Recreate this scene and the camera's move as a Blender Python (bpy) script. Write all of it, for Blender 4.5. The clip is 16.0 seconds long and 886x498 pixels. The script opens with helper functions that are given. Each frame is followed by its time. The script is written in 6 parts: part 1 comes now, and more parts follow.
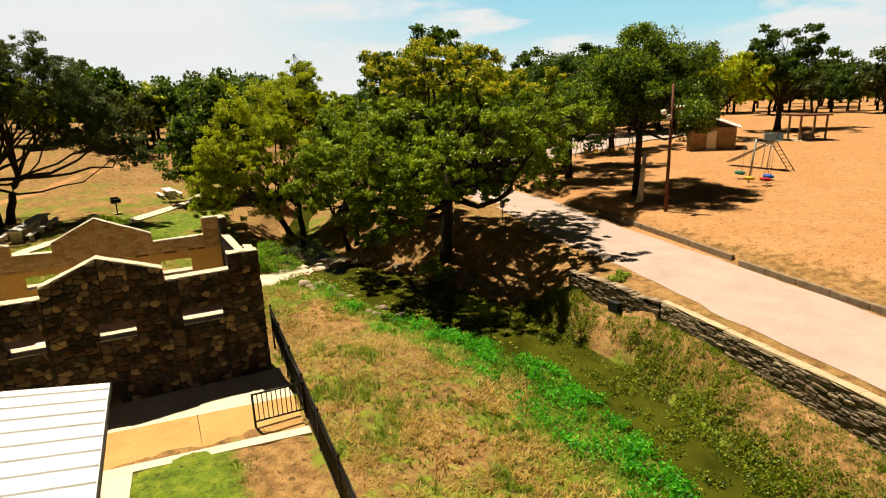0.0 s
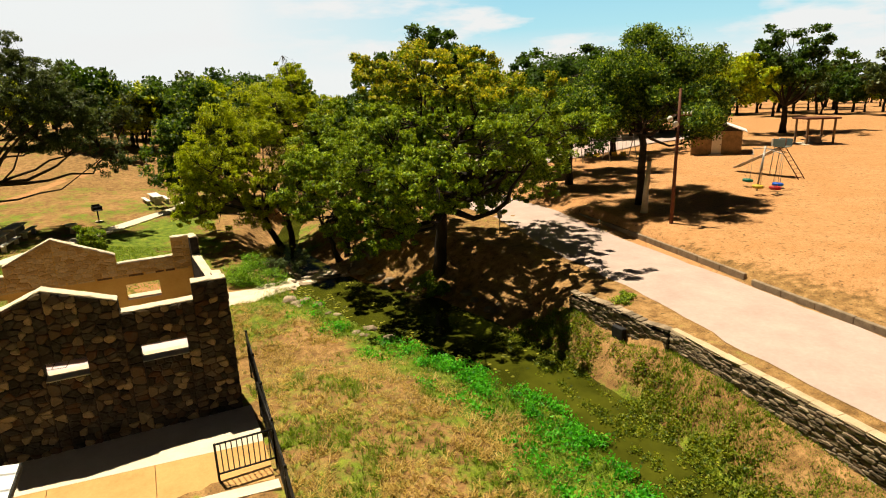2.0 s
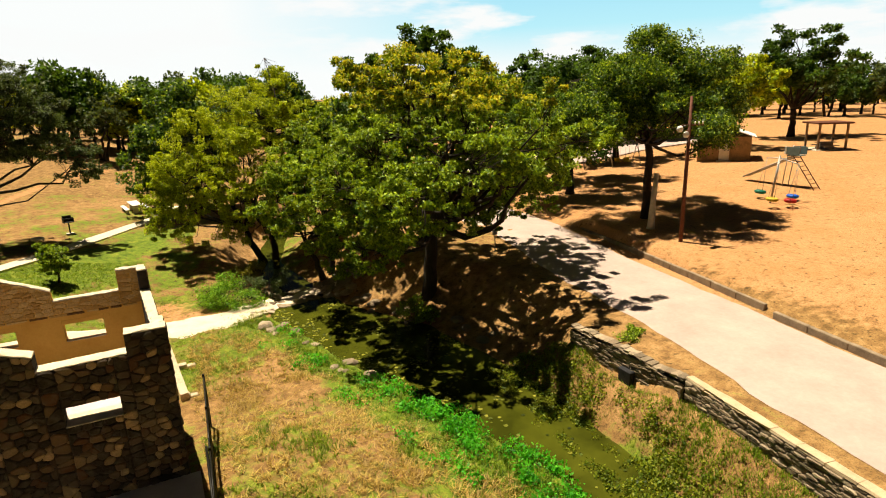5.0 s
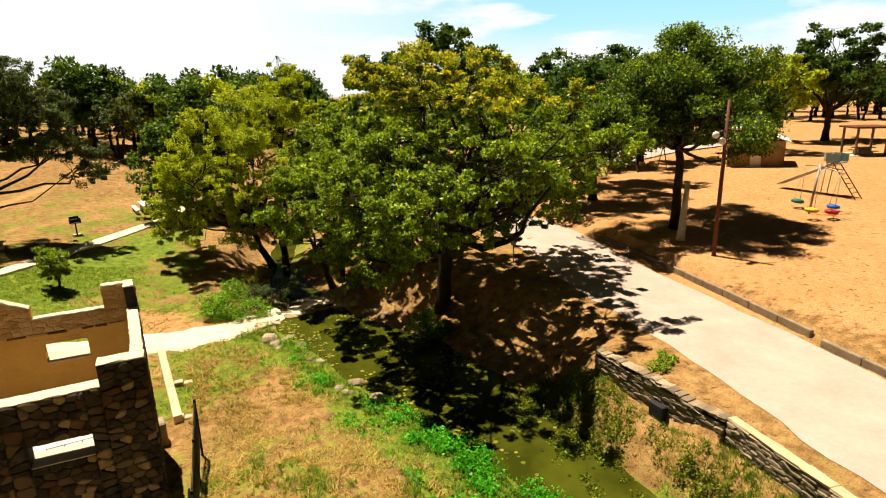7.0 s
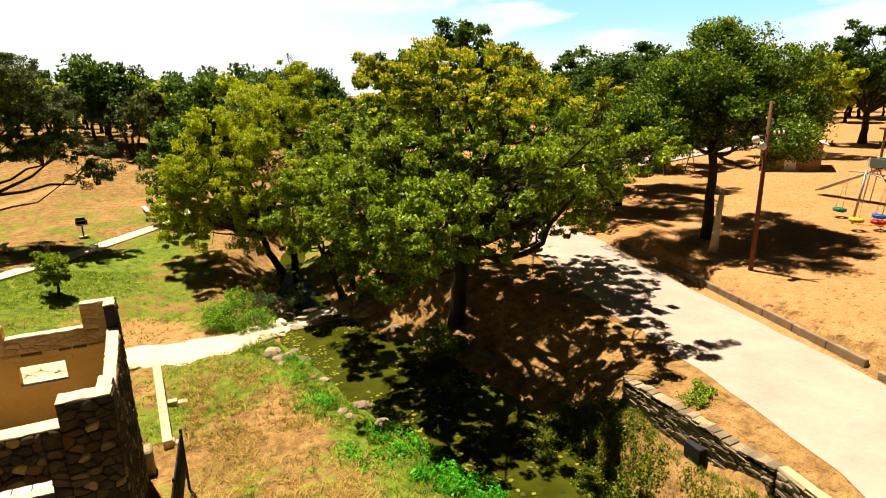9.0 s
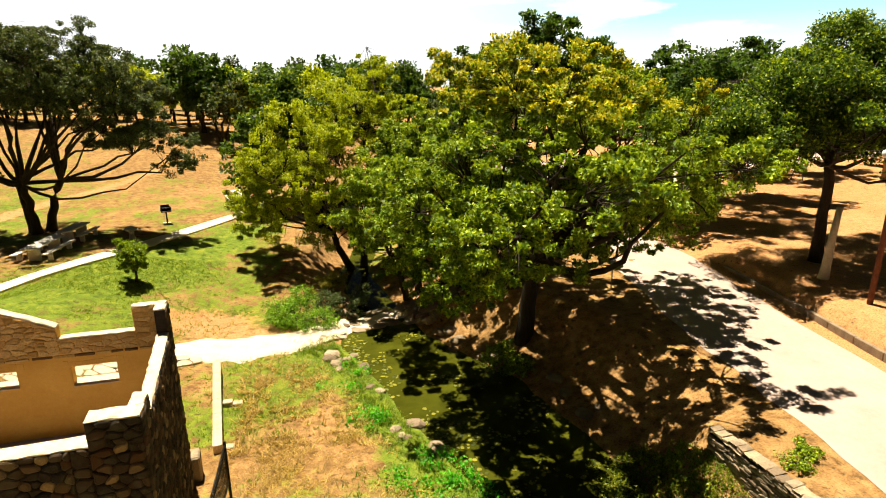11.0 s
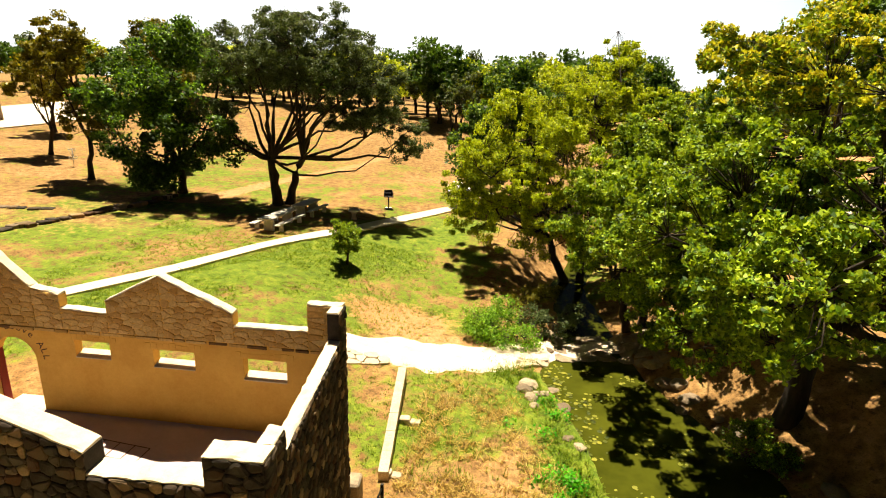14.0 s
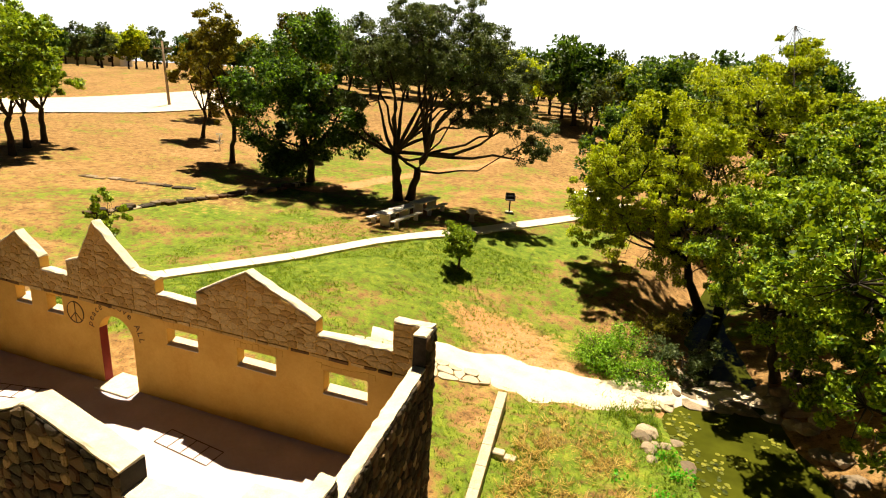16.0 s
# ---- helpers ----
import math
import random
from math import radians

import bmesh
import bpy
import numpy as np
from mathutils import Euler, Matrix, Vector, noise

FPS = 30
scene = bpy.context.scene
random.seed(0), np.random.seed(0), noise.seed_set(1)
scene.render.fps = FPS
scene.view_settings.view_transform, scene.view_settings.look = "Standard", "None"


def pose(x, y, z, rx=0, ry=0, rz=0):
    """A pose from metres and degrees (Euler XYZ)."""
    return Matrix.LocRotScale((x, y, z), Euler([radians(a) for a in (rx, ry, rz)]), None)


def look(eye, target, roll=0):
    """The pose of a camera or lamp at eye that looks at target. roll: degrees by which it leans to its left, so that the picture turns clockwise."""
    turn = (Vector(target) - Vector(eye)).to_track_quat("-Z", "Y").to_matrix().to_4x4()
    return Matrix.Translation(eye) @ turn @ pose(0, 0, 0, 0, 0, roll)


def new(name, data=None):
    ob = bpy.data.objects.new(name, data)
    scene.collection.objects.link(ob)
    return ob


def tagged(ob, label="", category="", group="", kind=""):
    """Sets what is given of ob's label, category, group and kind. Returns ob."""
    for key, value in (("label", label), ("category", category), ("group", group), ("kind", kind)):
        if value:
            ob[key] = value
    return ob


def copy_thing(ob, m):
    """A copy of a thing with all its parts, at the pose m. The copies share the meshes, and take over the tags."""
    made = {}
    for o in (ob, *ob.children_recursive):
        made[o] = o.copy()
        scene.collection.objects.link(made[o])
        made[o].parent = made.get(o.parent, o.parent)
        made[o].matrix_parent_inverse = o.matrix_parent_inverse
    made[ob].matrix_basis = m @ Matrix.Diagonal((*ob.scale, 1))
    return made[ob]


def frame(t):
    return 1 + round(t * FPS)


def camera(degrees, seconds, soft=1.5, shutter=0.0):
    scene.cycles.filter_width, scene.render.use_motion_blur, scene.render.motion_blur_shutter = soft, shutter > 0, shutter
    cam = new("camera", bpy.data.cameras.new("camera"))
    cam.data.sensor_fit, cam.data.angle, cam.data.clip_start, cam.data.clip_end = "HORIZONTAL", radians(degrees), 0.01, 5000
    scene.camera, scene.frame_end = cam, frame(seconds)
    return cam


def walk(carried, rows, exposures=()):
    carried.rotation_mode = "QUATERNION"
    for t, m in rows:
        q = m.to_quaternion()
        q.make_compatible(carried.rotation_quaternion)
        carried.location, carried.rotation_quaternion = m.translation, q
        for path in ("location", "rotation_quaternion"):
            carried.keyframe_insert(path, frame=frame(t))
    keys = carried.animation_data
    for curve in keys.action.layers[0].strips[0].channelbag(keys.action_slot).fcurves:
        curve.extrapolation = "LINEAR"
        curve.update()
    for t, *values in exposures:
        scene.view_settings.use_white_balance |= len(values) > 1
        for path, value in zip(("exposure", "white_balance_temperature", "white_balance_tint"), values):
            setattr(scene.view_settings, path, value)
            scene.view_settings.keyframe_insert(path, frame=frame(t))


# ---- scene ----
cam = camera(75.0, 16.0, 1.1)
PATH = [
    (0, (-1.203, 1.247, 7.932), (-0.348, 2.983, 7.425), -2.1),
    (0.5, (-0.886, 1.661, 7.997), (-0.03, 3.396, 7.49), -2.1),
    (1, (-0.552, 2.107, 8.099), (0.303, 3.842, 7.591), -2.1),
    (1.5, (-0.263, 2.436, 8.212), (0.592, 4.17, 7.7), -2.1),
    (2, (0.029, 2.882, 8.305), (0.884, 4.616, 7.793), -2.0),
    (2.5, (0.28, 3.253, 8.402), (1.138, 4.985, 7.888), -2.1),
    (3, (0.558, 3.67, 8.48), (1.419, 5.399, 7.964), -2.1),
    (3.5, (0.839, 4.097, 8.516), (1.701, 5.826, 8.0), -2.0),
    (4, (1.188, 4.443, 8.595), (2.051, 6.171, 8.079), -2.0),
    (6.5, (2.524, 6.391, 8.886), (3.338, 8.142, 8.365), -1.6),
    (7, (2.745, 6.807, 8.894), (3.544, 8.565, 8.373), -1.5),
    (7.5, (2.965, 7.183, 8.931), (3.755, 8.945, 8.409), -1.4),
    (8, (3.22, 7.565, 8.937), (4.004, 9.329, 8.416), -1.4),
    (10.5, (4.408, 9.596, 9.146), (4.98, 11.435, 8.606), -0.7),
    (11, (4.631, 9.913, 9.234), (5.116, 11.775, 8.688), -0.4),
    (11.5, (4.753, 10.672, 9.115), (5.127, 12.559, 8.567), -0.3),
    (12, (4.891, 11.409, 8.998), (5.143, 13.316, 8.449), -0.0),
    (12.5, (4.967, 12.052, 8.909), (5.11, 13.969, 8.359), 0.2),
    (13, (5.023, 12.713, 8.81), (5.031, 14.636, 8.262), 0.6),
    (13.5, (4.993, 13.337, 8.708), (4.877, 15.256, 8.158), 1.0),
    (14, (4.909, 13.942, 8.62), (4.663, 15.849, 8.068), 1.5),
    (14.5, (4.886, 14.463, 8.514), (4.525, 16.351, 7.961), 1.8),
    (15, (4.877, 15.035, 8.459), (4.385, 16.892, 7.9), 2.3),
    (15.5, (4.808, 15.607, 8.416), (4.21, 17.43, 7.852), 2.8),
    (16, (4.794, 15.988, 8.45), (4.141, 17.791, 7.881), 3.2),
]
walk(cam, [(t, look(eye, aim, roll)) for t, eye, aim, roll in PATH], [(0, 0.84), (4, 1.0), (7, 1.12), (10.5, 1.35), (12.5, 1.58), (14, 1.55), (16, 1.38)])

# ---- world and sun ----
SUN_EL, SUN_AZ = radians(70), radians(17)
SUN_TO = Vector((-math.cos(SUN_EL) * math.sin(SUN_AZ), math.cos(SUN_EL) * math.cos(SUN_AZ), math.sin(SUN_EL)))
world = bpy.data.worlds.new("sky")
scene.world = world
world.use_nodes = True
wn = world.node_tree
wn.nodes.clear()
sky = wn.nodes.new("ShaderNodeTexSky")
sky.sky_type = "NISHITA"
sky.sun_disc = False
sky.sun_elevation = SUN_EL
sky.sun_rotation = -SUN_AZ
sky.air_density, sky.dust_density, sky.ozone_density = 1.0, 1.6, 1.0
wbg = wn.nodes.new("ShaderNodeBackground")
wbg.inputs["Strength"].default_value = 0.002
wout = wn.nodes.new("ShaderNodeOutputWorld")
wn.links.new(sky.outputs[0], wbg.inputs[0])
wn.links.new(wbg.outputs[0], wout.inputs[0])
sun = new("sun", bpy.data.lights.new("sun", "SUN"))
sun.data.energy, sun.data.angle, sun.data.color = 5.0, radians(0.5), (1.0, 0.87, 0.63)
sun.matrix_world = look(SUN_TO * 100, (0, 0, 0))


def sky_backdrop():
    """Bright summer haze low over the horizon, with thin cloud, far beyond everything."""
    mat = bpy.data.materials.new("summer_haze")
    mat.use_nodes = True
    t = mat.node_tree
    t.nodes.clear()
    out, em = t.nodes.new("ShaderNodeOutputMaterial"), t.nodes.new("ShaderNodeEmission")
    geo, sep = t.nodes.new("ShaderNodeNewGeometry"), t.nodes.new("ShaderNodeSeparateXYZ")
    t.links.new(geo.outputs["Position"], sep.inputs[0])
    up = t.nodes.new("ShaderNodeMath")
    up.operation = "DIVIDE"
    up.inputs[1].default_value = 620
    t.links.new(sep.outputs["Z"], up.inputs[0])
    ramp = t.nodes.new("ShaderNodeValToRGB")
    for k, (pos, col) in enumerate([(0.0, (0.78, 0.80, 0.78)), (0.16, (0.78, 0.80, 0.79)), (0.40, (0.40, 0.70, 0.78)), (1.0, (0.18, 0.52, 0.74))]):
        el = ramp.color_ramp.elements[k] if k < 2 else ramp.color_ramp.elements.new(pos)
        el.position, el.color = pos, (*col, 1)
    t.links.new(up.outputs[0], ramp.inputs[0])
    # the haze is whitest towards the sun, bluer to the east of it
    side = t.nodes.new("ShaderNodeMapRange")
    side.inputs[1].default_value, side.inputs[2].default_value = 300, 1300
    t.links.new(sep.outputs["X"], side.inputs[0])
    clear = t.nodes.new("ShaderNodeMix")
    clear.data_type = "RGBA"
    clear.inputs[6].default_value = (0.78, 0.80, 0.79, 1)
    t.links.new(side.outputs[0], clear.inputs[0])
    t.links.new(ramp.outputs[0], clear.inputs[7])
    mp, nz = t.nodes.new("ShaderNodeMapping"), t.nodes.new("ShaderNodeTexNoise")
    mp.inputs["Scale"].default_value = (0.0016, 0.0016, 0.0062)
    nz.inputs["Scale"].default_value, nz.inputs["Detail"].default_value, nz.inputs["Roughness"].default_value = 1.0, 7, 0.55
    t.links.new(geo.outputs["Position"], mp.inputs[0])
    t.links.new(mp.outputs[0], nz.inputs["Vector"])
    cr = t.nodes.new("ShaderNodeValToRGB")
    cr.color_ramp.elements[0].position, cr.color_ramp.elements[1].position = 0.50, 0.60
    t.links.new(nz.outputs["Fac"], cr.inputs[0])
    mx = t.nodes.new("ShaderNodeMix")
    mx.data_type = "RGBA"
    t.links.new(cr.outputs[0], mx.inputs[0])
    t.links.new(clear.outputs[2], mx.inputs[6])
    mx.inputs[7].default_value = (0.78, 0.79, 0.78, 1)
    t.links.new(mx.outputs[2], em.inputs[0])
    em.inputs[1].default_value = 0.6
    t.links.new(em.outputs[0], out.inputs[0])
    a = np.radians(np.linspace(-25, 185, 97))
    v = np.concatenate([np.stack([2400 * np.cos(a), 2400 * np.sin(a), 0 * a + z], -1) for z in (-60, 400)])
    k = np.arange(96)
    me = bpy.data.meshes.new("backdrop")
    me.from_pydata(v.tolist(), [], np.stack([k, k + 1, k + 98, k + 97], -1).tolist())
    me.materials.append(mat)
    return tagged(new("backdrop", me), "hazy bright sky with thin white clouds", "sky", "", "structure")


sky_backdrop()

# ---- materials ----
class Nodes:
    """A small builder for node materials."""

    def __init__(self, name):
        self.mat = bpy.data.materials.new(name)
        self.mat.use_nodes = True
        self.t = self.mat.node_tree
        self.bsdf = self.t.nodes["Principled BSDF"]
        self.out = self.t.nodes["Material Output"]
        self.pos = self.t.nodes.new("ShaderNodeNewGeometry").outputs["Position"]

    def node(self, kind, **sets):
        n = self.t.nodes.new("ShaderNode" + kind)
        for key, value in sets.items():
            n.inputs[key].default_value = value
        return n

    def link(self, a, b):
        self.t.links.new(a, b)

    def noise(self, scale, detail=4.0, rough=0.6, vec=None, stretch=None):
        n = self.node("TexNoise", Scale=scale, Detail=detail, Roughness=rough)
        v = vec or self.pos
        if stretch:
            m = self.t.nodes.new("ShaderNodeMapping")
            m.inputs["Scale"].default_value = stretch
            self.link(v, m.inputs[0])
            v = m.outputs[0]
        self.link(v, n.inputs["Vector"])
        return n.outputs["Fac"]

    def ramp(self, fac, stops):
        r = self.t.nodes.new("ShaderNodeValToRGB")
        e = r.color_ramp.elements
        while len(e) < len(stops):
            e.new(0.5)
        for el, (p, c) in zip(e, stops):
            el.position = p
            el.color = (*c, 1) if len(c) == 3 else c
        self.link(fac, r.inputs[0])
        return r.outputs[0]

    def mix(self, fac, a, b, mode="MIX"):
        m = self.t.nodes.new("ShaderNodeMix")
        m.data_type, m.blend_type = "RGBA", mode
        for sock, v in ((m.inputs[0], fac), (m.inputs[6], a), (m.inputs[7], b)):
            if isinstance(v, (int, float)):
                sock.default_value = v
            elif isinstance(v, tuple):
                sock.default_value = (*v, 1)
            else:
                self.link(v, sock)
        return m.outputs[2]

    def math(self, op, a, b=0.0):
        m = self.t.nodes.new("ShaderNodeMath")
        m.operation = op
        for sock, v in ((m.inputs[0], a), (m.inputs[1], b)):
            if isinstance(v, (int, float)):
                sock.default_value = v
            else:
                self.link(v, sock)
        return m.outputs[0]

    def attr(self, name):
        a = self.t.nodes.new("ShaderNodeAttribute")
        a.attribute_name = name
        return a.outputs["Fac"]

    def bump(self, height, strength=0.4, dist=0.05):
        b = self.t.nodes.new("ShaderNodeBump")
        b.inputs["Strength"].default_value, b.inputs["Distance"].default_value = strength, dist
        self.link(height, b.inputs["Height"])
        self.link(b.outputs[0], self.bsdf.inputs["Normal"])

    def done(self, color, rough=0.9, metal=0.0, spec=0.3):
        if isinstance(color, tuple):
            self.bsdf.inputs["Base Color"].default_value = (*color, 1)
        else:
            self.link(color, self.bsdf.inputs["Base Color"])
        if isinstance(rough, (int, float)):
            self.bsdf.inputs["Roughness"].default_value = rough
        else:
            self.link(rough, self.bsdf.inputs["Roughness"])
        self.bsdf.inputs["Metallic"].default_value = metal
        self.bsdf.inputs["Specular IOR Level"].default_value = spec
        return self.mat


def mat_plain(name, a, b, scale=6.0, rough=0.85, metal=0.0, bump=0.25, spec=0.3, stretch=None):
    """Two tones mottled at two sizes, with a fine relief."""
    n = Nodes(name)
    big, fine = n.noise(scale, stretch=stretch), n.noise(scale * 9, 6, 0.7, stretch=stretch)
    both = n.math("ADD", n.math("MULTIPLY", big, 0.6), n.math("MULTIPLY", fine, 0.4))
    n.bump(fine, bump, 0.02)
    return n.done(n.ramp(both, [(0.32, a), (0.68, b)]), rough, metal, spec)


def mat_leaf(name, dark, mid, light, glow=0.3):
    """Leaves: each leaf its own tone, with light that passes through."""
    n = Nodes(name)
    g = n.t.nodes.new("ShaderNodeNewGeometry")
    tone = n.math("ADD", n.math("MULTIPLY", g.outputs["Random Per Island"], 0.65), n.math("MULTIPLY", n.noise(0.55, 3), 0.5))
    col = n.ramp(tone, [(0.14, tuple(0.3 * c for c in dark)), (0.34, dark), (0.58, mid), (0.92, light)])
    n.done(col, 0.48, 0, 0.2)
    tr = n.node("BsdfTranslucent")
    n.link(n.mix(1.0, n.mix(0.65, col, light), (1.0, 1.0, 0.35), "MULTIPLY"), tr.inputs[0])
    mx = n.node("MixShader", Fac=glow)
    n.link(n.bsdf.outputs[0], mx.inputs[1])
    n.link(tr.outputs[0], mx.inputs[2])
    n.link(mx.outputs[0], n.out.inputs[0])
    return n.mat


def mat_stone(name, tones, scale=1.0, soil=0.5, sharp=False):
    """Field stones: every stone takes its own tone; pits and stains on top."""
    n = Nodes(name)
    g = n.t.nodes.new("ShaderNodeNewGeometry")
    o = n.t.nodes.new("ShaderNodeObjectInfo")
    pick = n.math("FRACT", n.math("ADD", g.outputs["Random Per Island"], o.outputs["Random"]))
    stops = [(i / (len(tones) - 1) if i else 0.0, t) for i, t in enumerate(tones)]
    base = n.ramp(pick, stops)
    if sharp:
        base.node.color_ramp.interpolation = "CONSTANT"
    fine = n.noise(22 * scale, 6, 0.75)
    stain = n.noise(2.2 * scale, 4)
    col = n.mix(n.ramp(fine, [(0.35, (0, 0, 0)), (0.7, (1, 1, 1))]), n.mix(0.45, base, (0.05, 0.04, 0.03)), base)
    col = n.mix(n.ramp(stain, [(0.45, (0, 0, 0)), (0.62, (soil, soil, soil))]), col, (0.09, 0.075, 0.055))
    n.bump(fine, 0.6, 0.03)
    return n.done(col, 0.92, 0, 0.2)


def mat_ground():
    """Parched lawn that turns green or bare by the 'green' and 'bare' layers of the mesh."""
    n = Nodes("parched_grass")
    patch, clump, blade = n.noise(0.35, 5), n.noise(2.3, 5, 0.65), n.noise(16, 6, 0.75)
    green, bare = n.attr("green"), n.attr("bare")
    dry = n.ramp(clump, [(0.28, (0.13, 0.068, 0.024)), (0.5, (0.33, 0.185, 0.072)), (0.72, (0.44, 0.27, 0.12))])
    earthy = n.ramp(clump, [(0.28, (0.11, 0.06, 0.02)), (0.5, (0.25, 0.14, 0.05)), (0.72, (0.40, 0.245, 0.10))])
    dry = n.mix(n.ramp(n.noise(0.13, 6, 0.6), [(0.37, (0, 0, 0)), (0.53, (0.9, 0.9, 0.9))]), dry, earthy)
    lush = n.ramp(clump, [(0.28, (0.035, 0.07, 0.006)), (0.5, (0.12, 0.175, 0.014)), (0.75, (0.25, 0.265, 0.03))])
    soil = n.ramp(clump, [(0.3, (0.40, 0.205, 0.088)), (0.6, (0.47, 0.255, 0.115)), (0.8, (0.52, 0.30, 0.145))])
    g = n.math("ADD", green, n.math("MULTIPLY", n.math("SUBTRACT", patch, 0.5), 1.3))
    g = n.math("ADD", g, n.math("MULTIPLY", n.math("SUBTRACT", clump, 0.5), 1.2))
    col = n.mix(n.ramp(g, [(0.38, (0, 0, 0)), (0.62, (1, 1, 1))]), dry, lush)
    soil = n.mix(n.ramp(patch, [(0.38, (0, 0, 0)), (0.66, (0.6, 0.6, 0.6))]), soil, (0.40, 0.19, 0.07))
    b = n.math("ADD", bare, n.math("MULTIPLY", n.math("SUBTRACT", clump, 0.5), 0.9))
    col = n.mix(n.ramp(b, [(0.42, (0, 0, 0)), (0.62, (1, 1, 1))]), col, soil)
    col = n.mix(n.ramp(blade, [(0.3, (1, 1, 1)), (0.52, (0, 0, 0))]), col, n.mix(0.75, col, (0.02, 0.02, 0.008)))
    clod = n.ramp(n.noise(4.2, 3, 0.55), [(0.30, (0.8, 0.8, 0.8)), (0.40, (0, 0, 0))])
    col = n.mix(clod, col, (0.055, 0.034, 0.012))
    h = n.math("ADD", n.math("MULTIPLY", clump, 1.0), n.math("MULTIPLY", blade, 0.7))
    n.bump(h, 0.4, 0.09)
    return n.done(col, 0.95, 0, 0.15)


def mat_water():
    n = Nodes("green_water")
    n.bump(n.noise(3.0, 3), 0.06, 0.05)
    return n.done(n.ramp(n.noise(0.5, 4), [(0.35, (0.028, 0.032, 0.003)), (0.65, (0.062, 0.068, 0.006))]), 0.14, 0, 0.22)


M_GROUND, M_WATER = mat_ground(), mat_water()
M_ROAD = mat_plain("worn_pinkish_asphalt", (0.335, 0.25, 0.225), (0.445, 0.345, 0.315), 0.7, 0.9, bump=0.3)
M_CONCRETE = mat_plain("pale_concrete", (0.50, 0.43, 0.33), (0.66, 0.58, 0.46), 1.5, 0.85)
M_WALK = mat_plain("tan_concrete", (0.42, 0.22, 0.07), (0.55, 0.32, 0.12), 1.3, 0.85)
M_FLOOR = mat_plain("mauve_concrete_floor", (0.46, 0.375, 0.395), (0.61, 0.52, 0.54), 1.2, 0.85)
M_CAP = mat_plain("pale_coping_mortar", (0.48, 0.40, 0.28), (0.72, 0.63, 0.49), 5, 0.95, bump=0.6)
M_MORTAR = mat_plain("dark_mortar", (0.012, 0.009, 0.007), (0.045, 0.034, 0.024), 6, 0.95, bump=0.6)
M_STONE = mat_stone("field_stone", [(0.016, 0.010, 0.007), (0.055, 0.032, 0.018), (0.13, 0.075, 0.038), (0.02, 0.014, 0.010), (0.38, 0.25, 0.125), (0.085, 0.035, 0.014), (0.03, 0.02, 0.014), (0.20, 0.13, 0.07), (0.018, 0.013, 0.010), (0.08, 0.05, 0.03), (0.27, 0.19, 0.12)], 1.0, 0.5, True)
M_DRYSTONE = mat_stone("dry_limestone", [(0.16, 0.115, 0.075), (0.34, 0.255, 0.17), (0.50, 0.39, 0.27), (0.22, 0.16, 0.105), (0.42, 0.32, 0.215)])
M_OCHRE = mat_plain("ochre_plaster", (0.60, 0.32, 0.05), (0.74, 0.44, 0.085), 1.6, 0.9, bump=0.3)
M_OCHRE_STONE = mat_stone("ochre_washed_stone", [(0.58, 0.33, 0.075), (0.74, 0.46, 0.125), (0.82, 0.55, 0.19), (0.64, 0.38, 0.10)], 0.8, 0.06)
M_OCHRE_DARK = mat_plain("ochre_mortar", (0.10, 0.05, 0.015), (0.2, 0.105, 0.03), 6, 0.95)
M_RED = mat_plain("dark_red_paint", (0.16, 0.006, 0.004), (0.24, 0.012, 0.008), 4, 0.6)
M_INK = mat_plain("brown_paint_line", (0.06, 0.03, 0.01), (0.10, 0.05, 0.02), 9, 0.8)
M_IRON = mat_plain("black_iron", (0.006, 0.006, 0.006), (0.02, 0.018, 0.016), 12, 0.5, 0.4)
M_TIN = mat_plain("white_metal_roof", (0.66, 0.66, 0.68), (0.80, 0.80, 0.82), 1.2, 0.45, bump=0.08)
M_BARK = mat_plain("grey_brown_bark", (0.012, 0.009, 0.006), (0.05, 0.036, 0.025), 8, 0.95, bump=0.8, stretch=(1, 1, 0.25))
M_RUST = mat_plain("rusty_brown_steel", (0.07, 0.025, 0.014), (0.15, 0.055, 0.03), 7, 0.75, 0.3)
M_STEEL = mat_plain("dull_galvanised_steel", (0.22, 0.21, 0.20), (0.36, 0.34, 0.32), 6, 0.55, 0.6)
M_WHITE = mat_plain("weathered_white_paint", (0.62, 0.60, 0.56), (0.78, 0.76, 0.72), 5, 0.7)
M_BLUE = mat_plain("blue_plastic", (0.005, 0.08, 0.5), (0.01, 0.12, 0.62), 4, 0.4)
M_REDSEAT = mat_plain("red_plastic", (0.28, 0.01, 0.008), (0.4, 0.02, 0.015), 4, 0.45)
M_DARK = mat_plain("charred_black_metal", (0.008, 0.008, 0.01), (0.03, 0.03, 0.035), 6, 0.7, 0.3)
M_WOOD = mat_plain("weathered_timber", (0.14, 0.09, 0.055), (0.27, 0.19, 0.12), 5, 0.9, stretch=(1, 1, 0.15))
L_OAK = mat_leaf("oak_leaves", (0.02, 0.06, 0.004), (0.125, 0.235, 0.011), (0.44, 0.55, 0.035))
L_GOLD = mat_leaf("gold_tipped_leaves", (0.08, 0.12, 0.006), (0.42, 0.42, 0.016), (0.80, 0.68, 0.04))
L_LIME = mat_leaf("yellow_green_leaves", (0.05, 0.10, 0.004), (0.30, 0.39, 0.010), (0.60, 0.66, 0.02), 0.36)
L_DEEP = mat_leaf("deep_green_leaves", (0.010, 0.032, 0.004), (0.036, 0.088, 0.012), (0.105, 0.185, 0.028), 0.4)
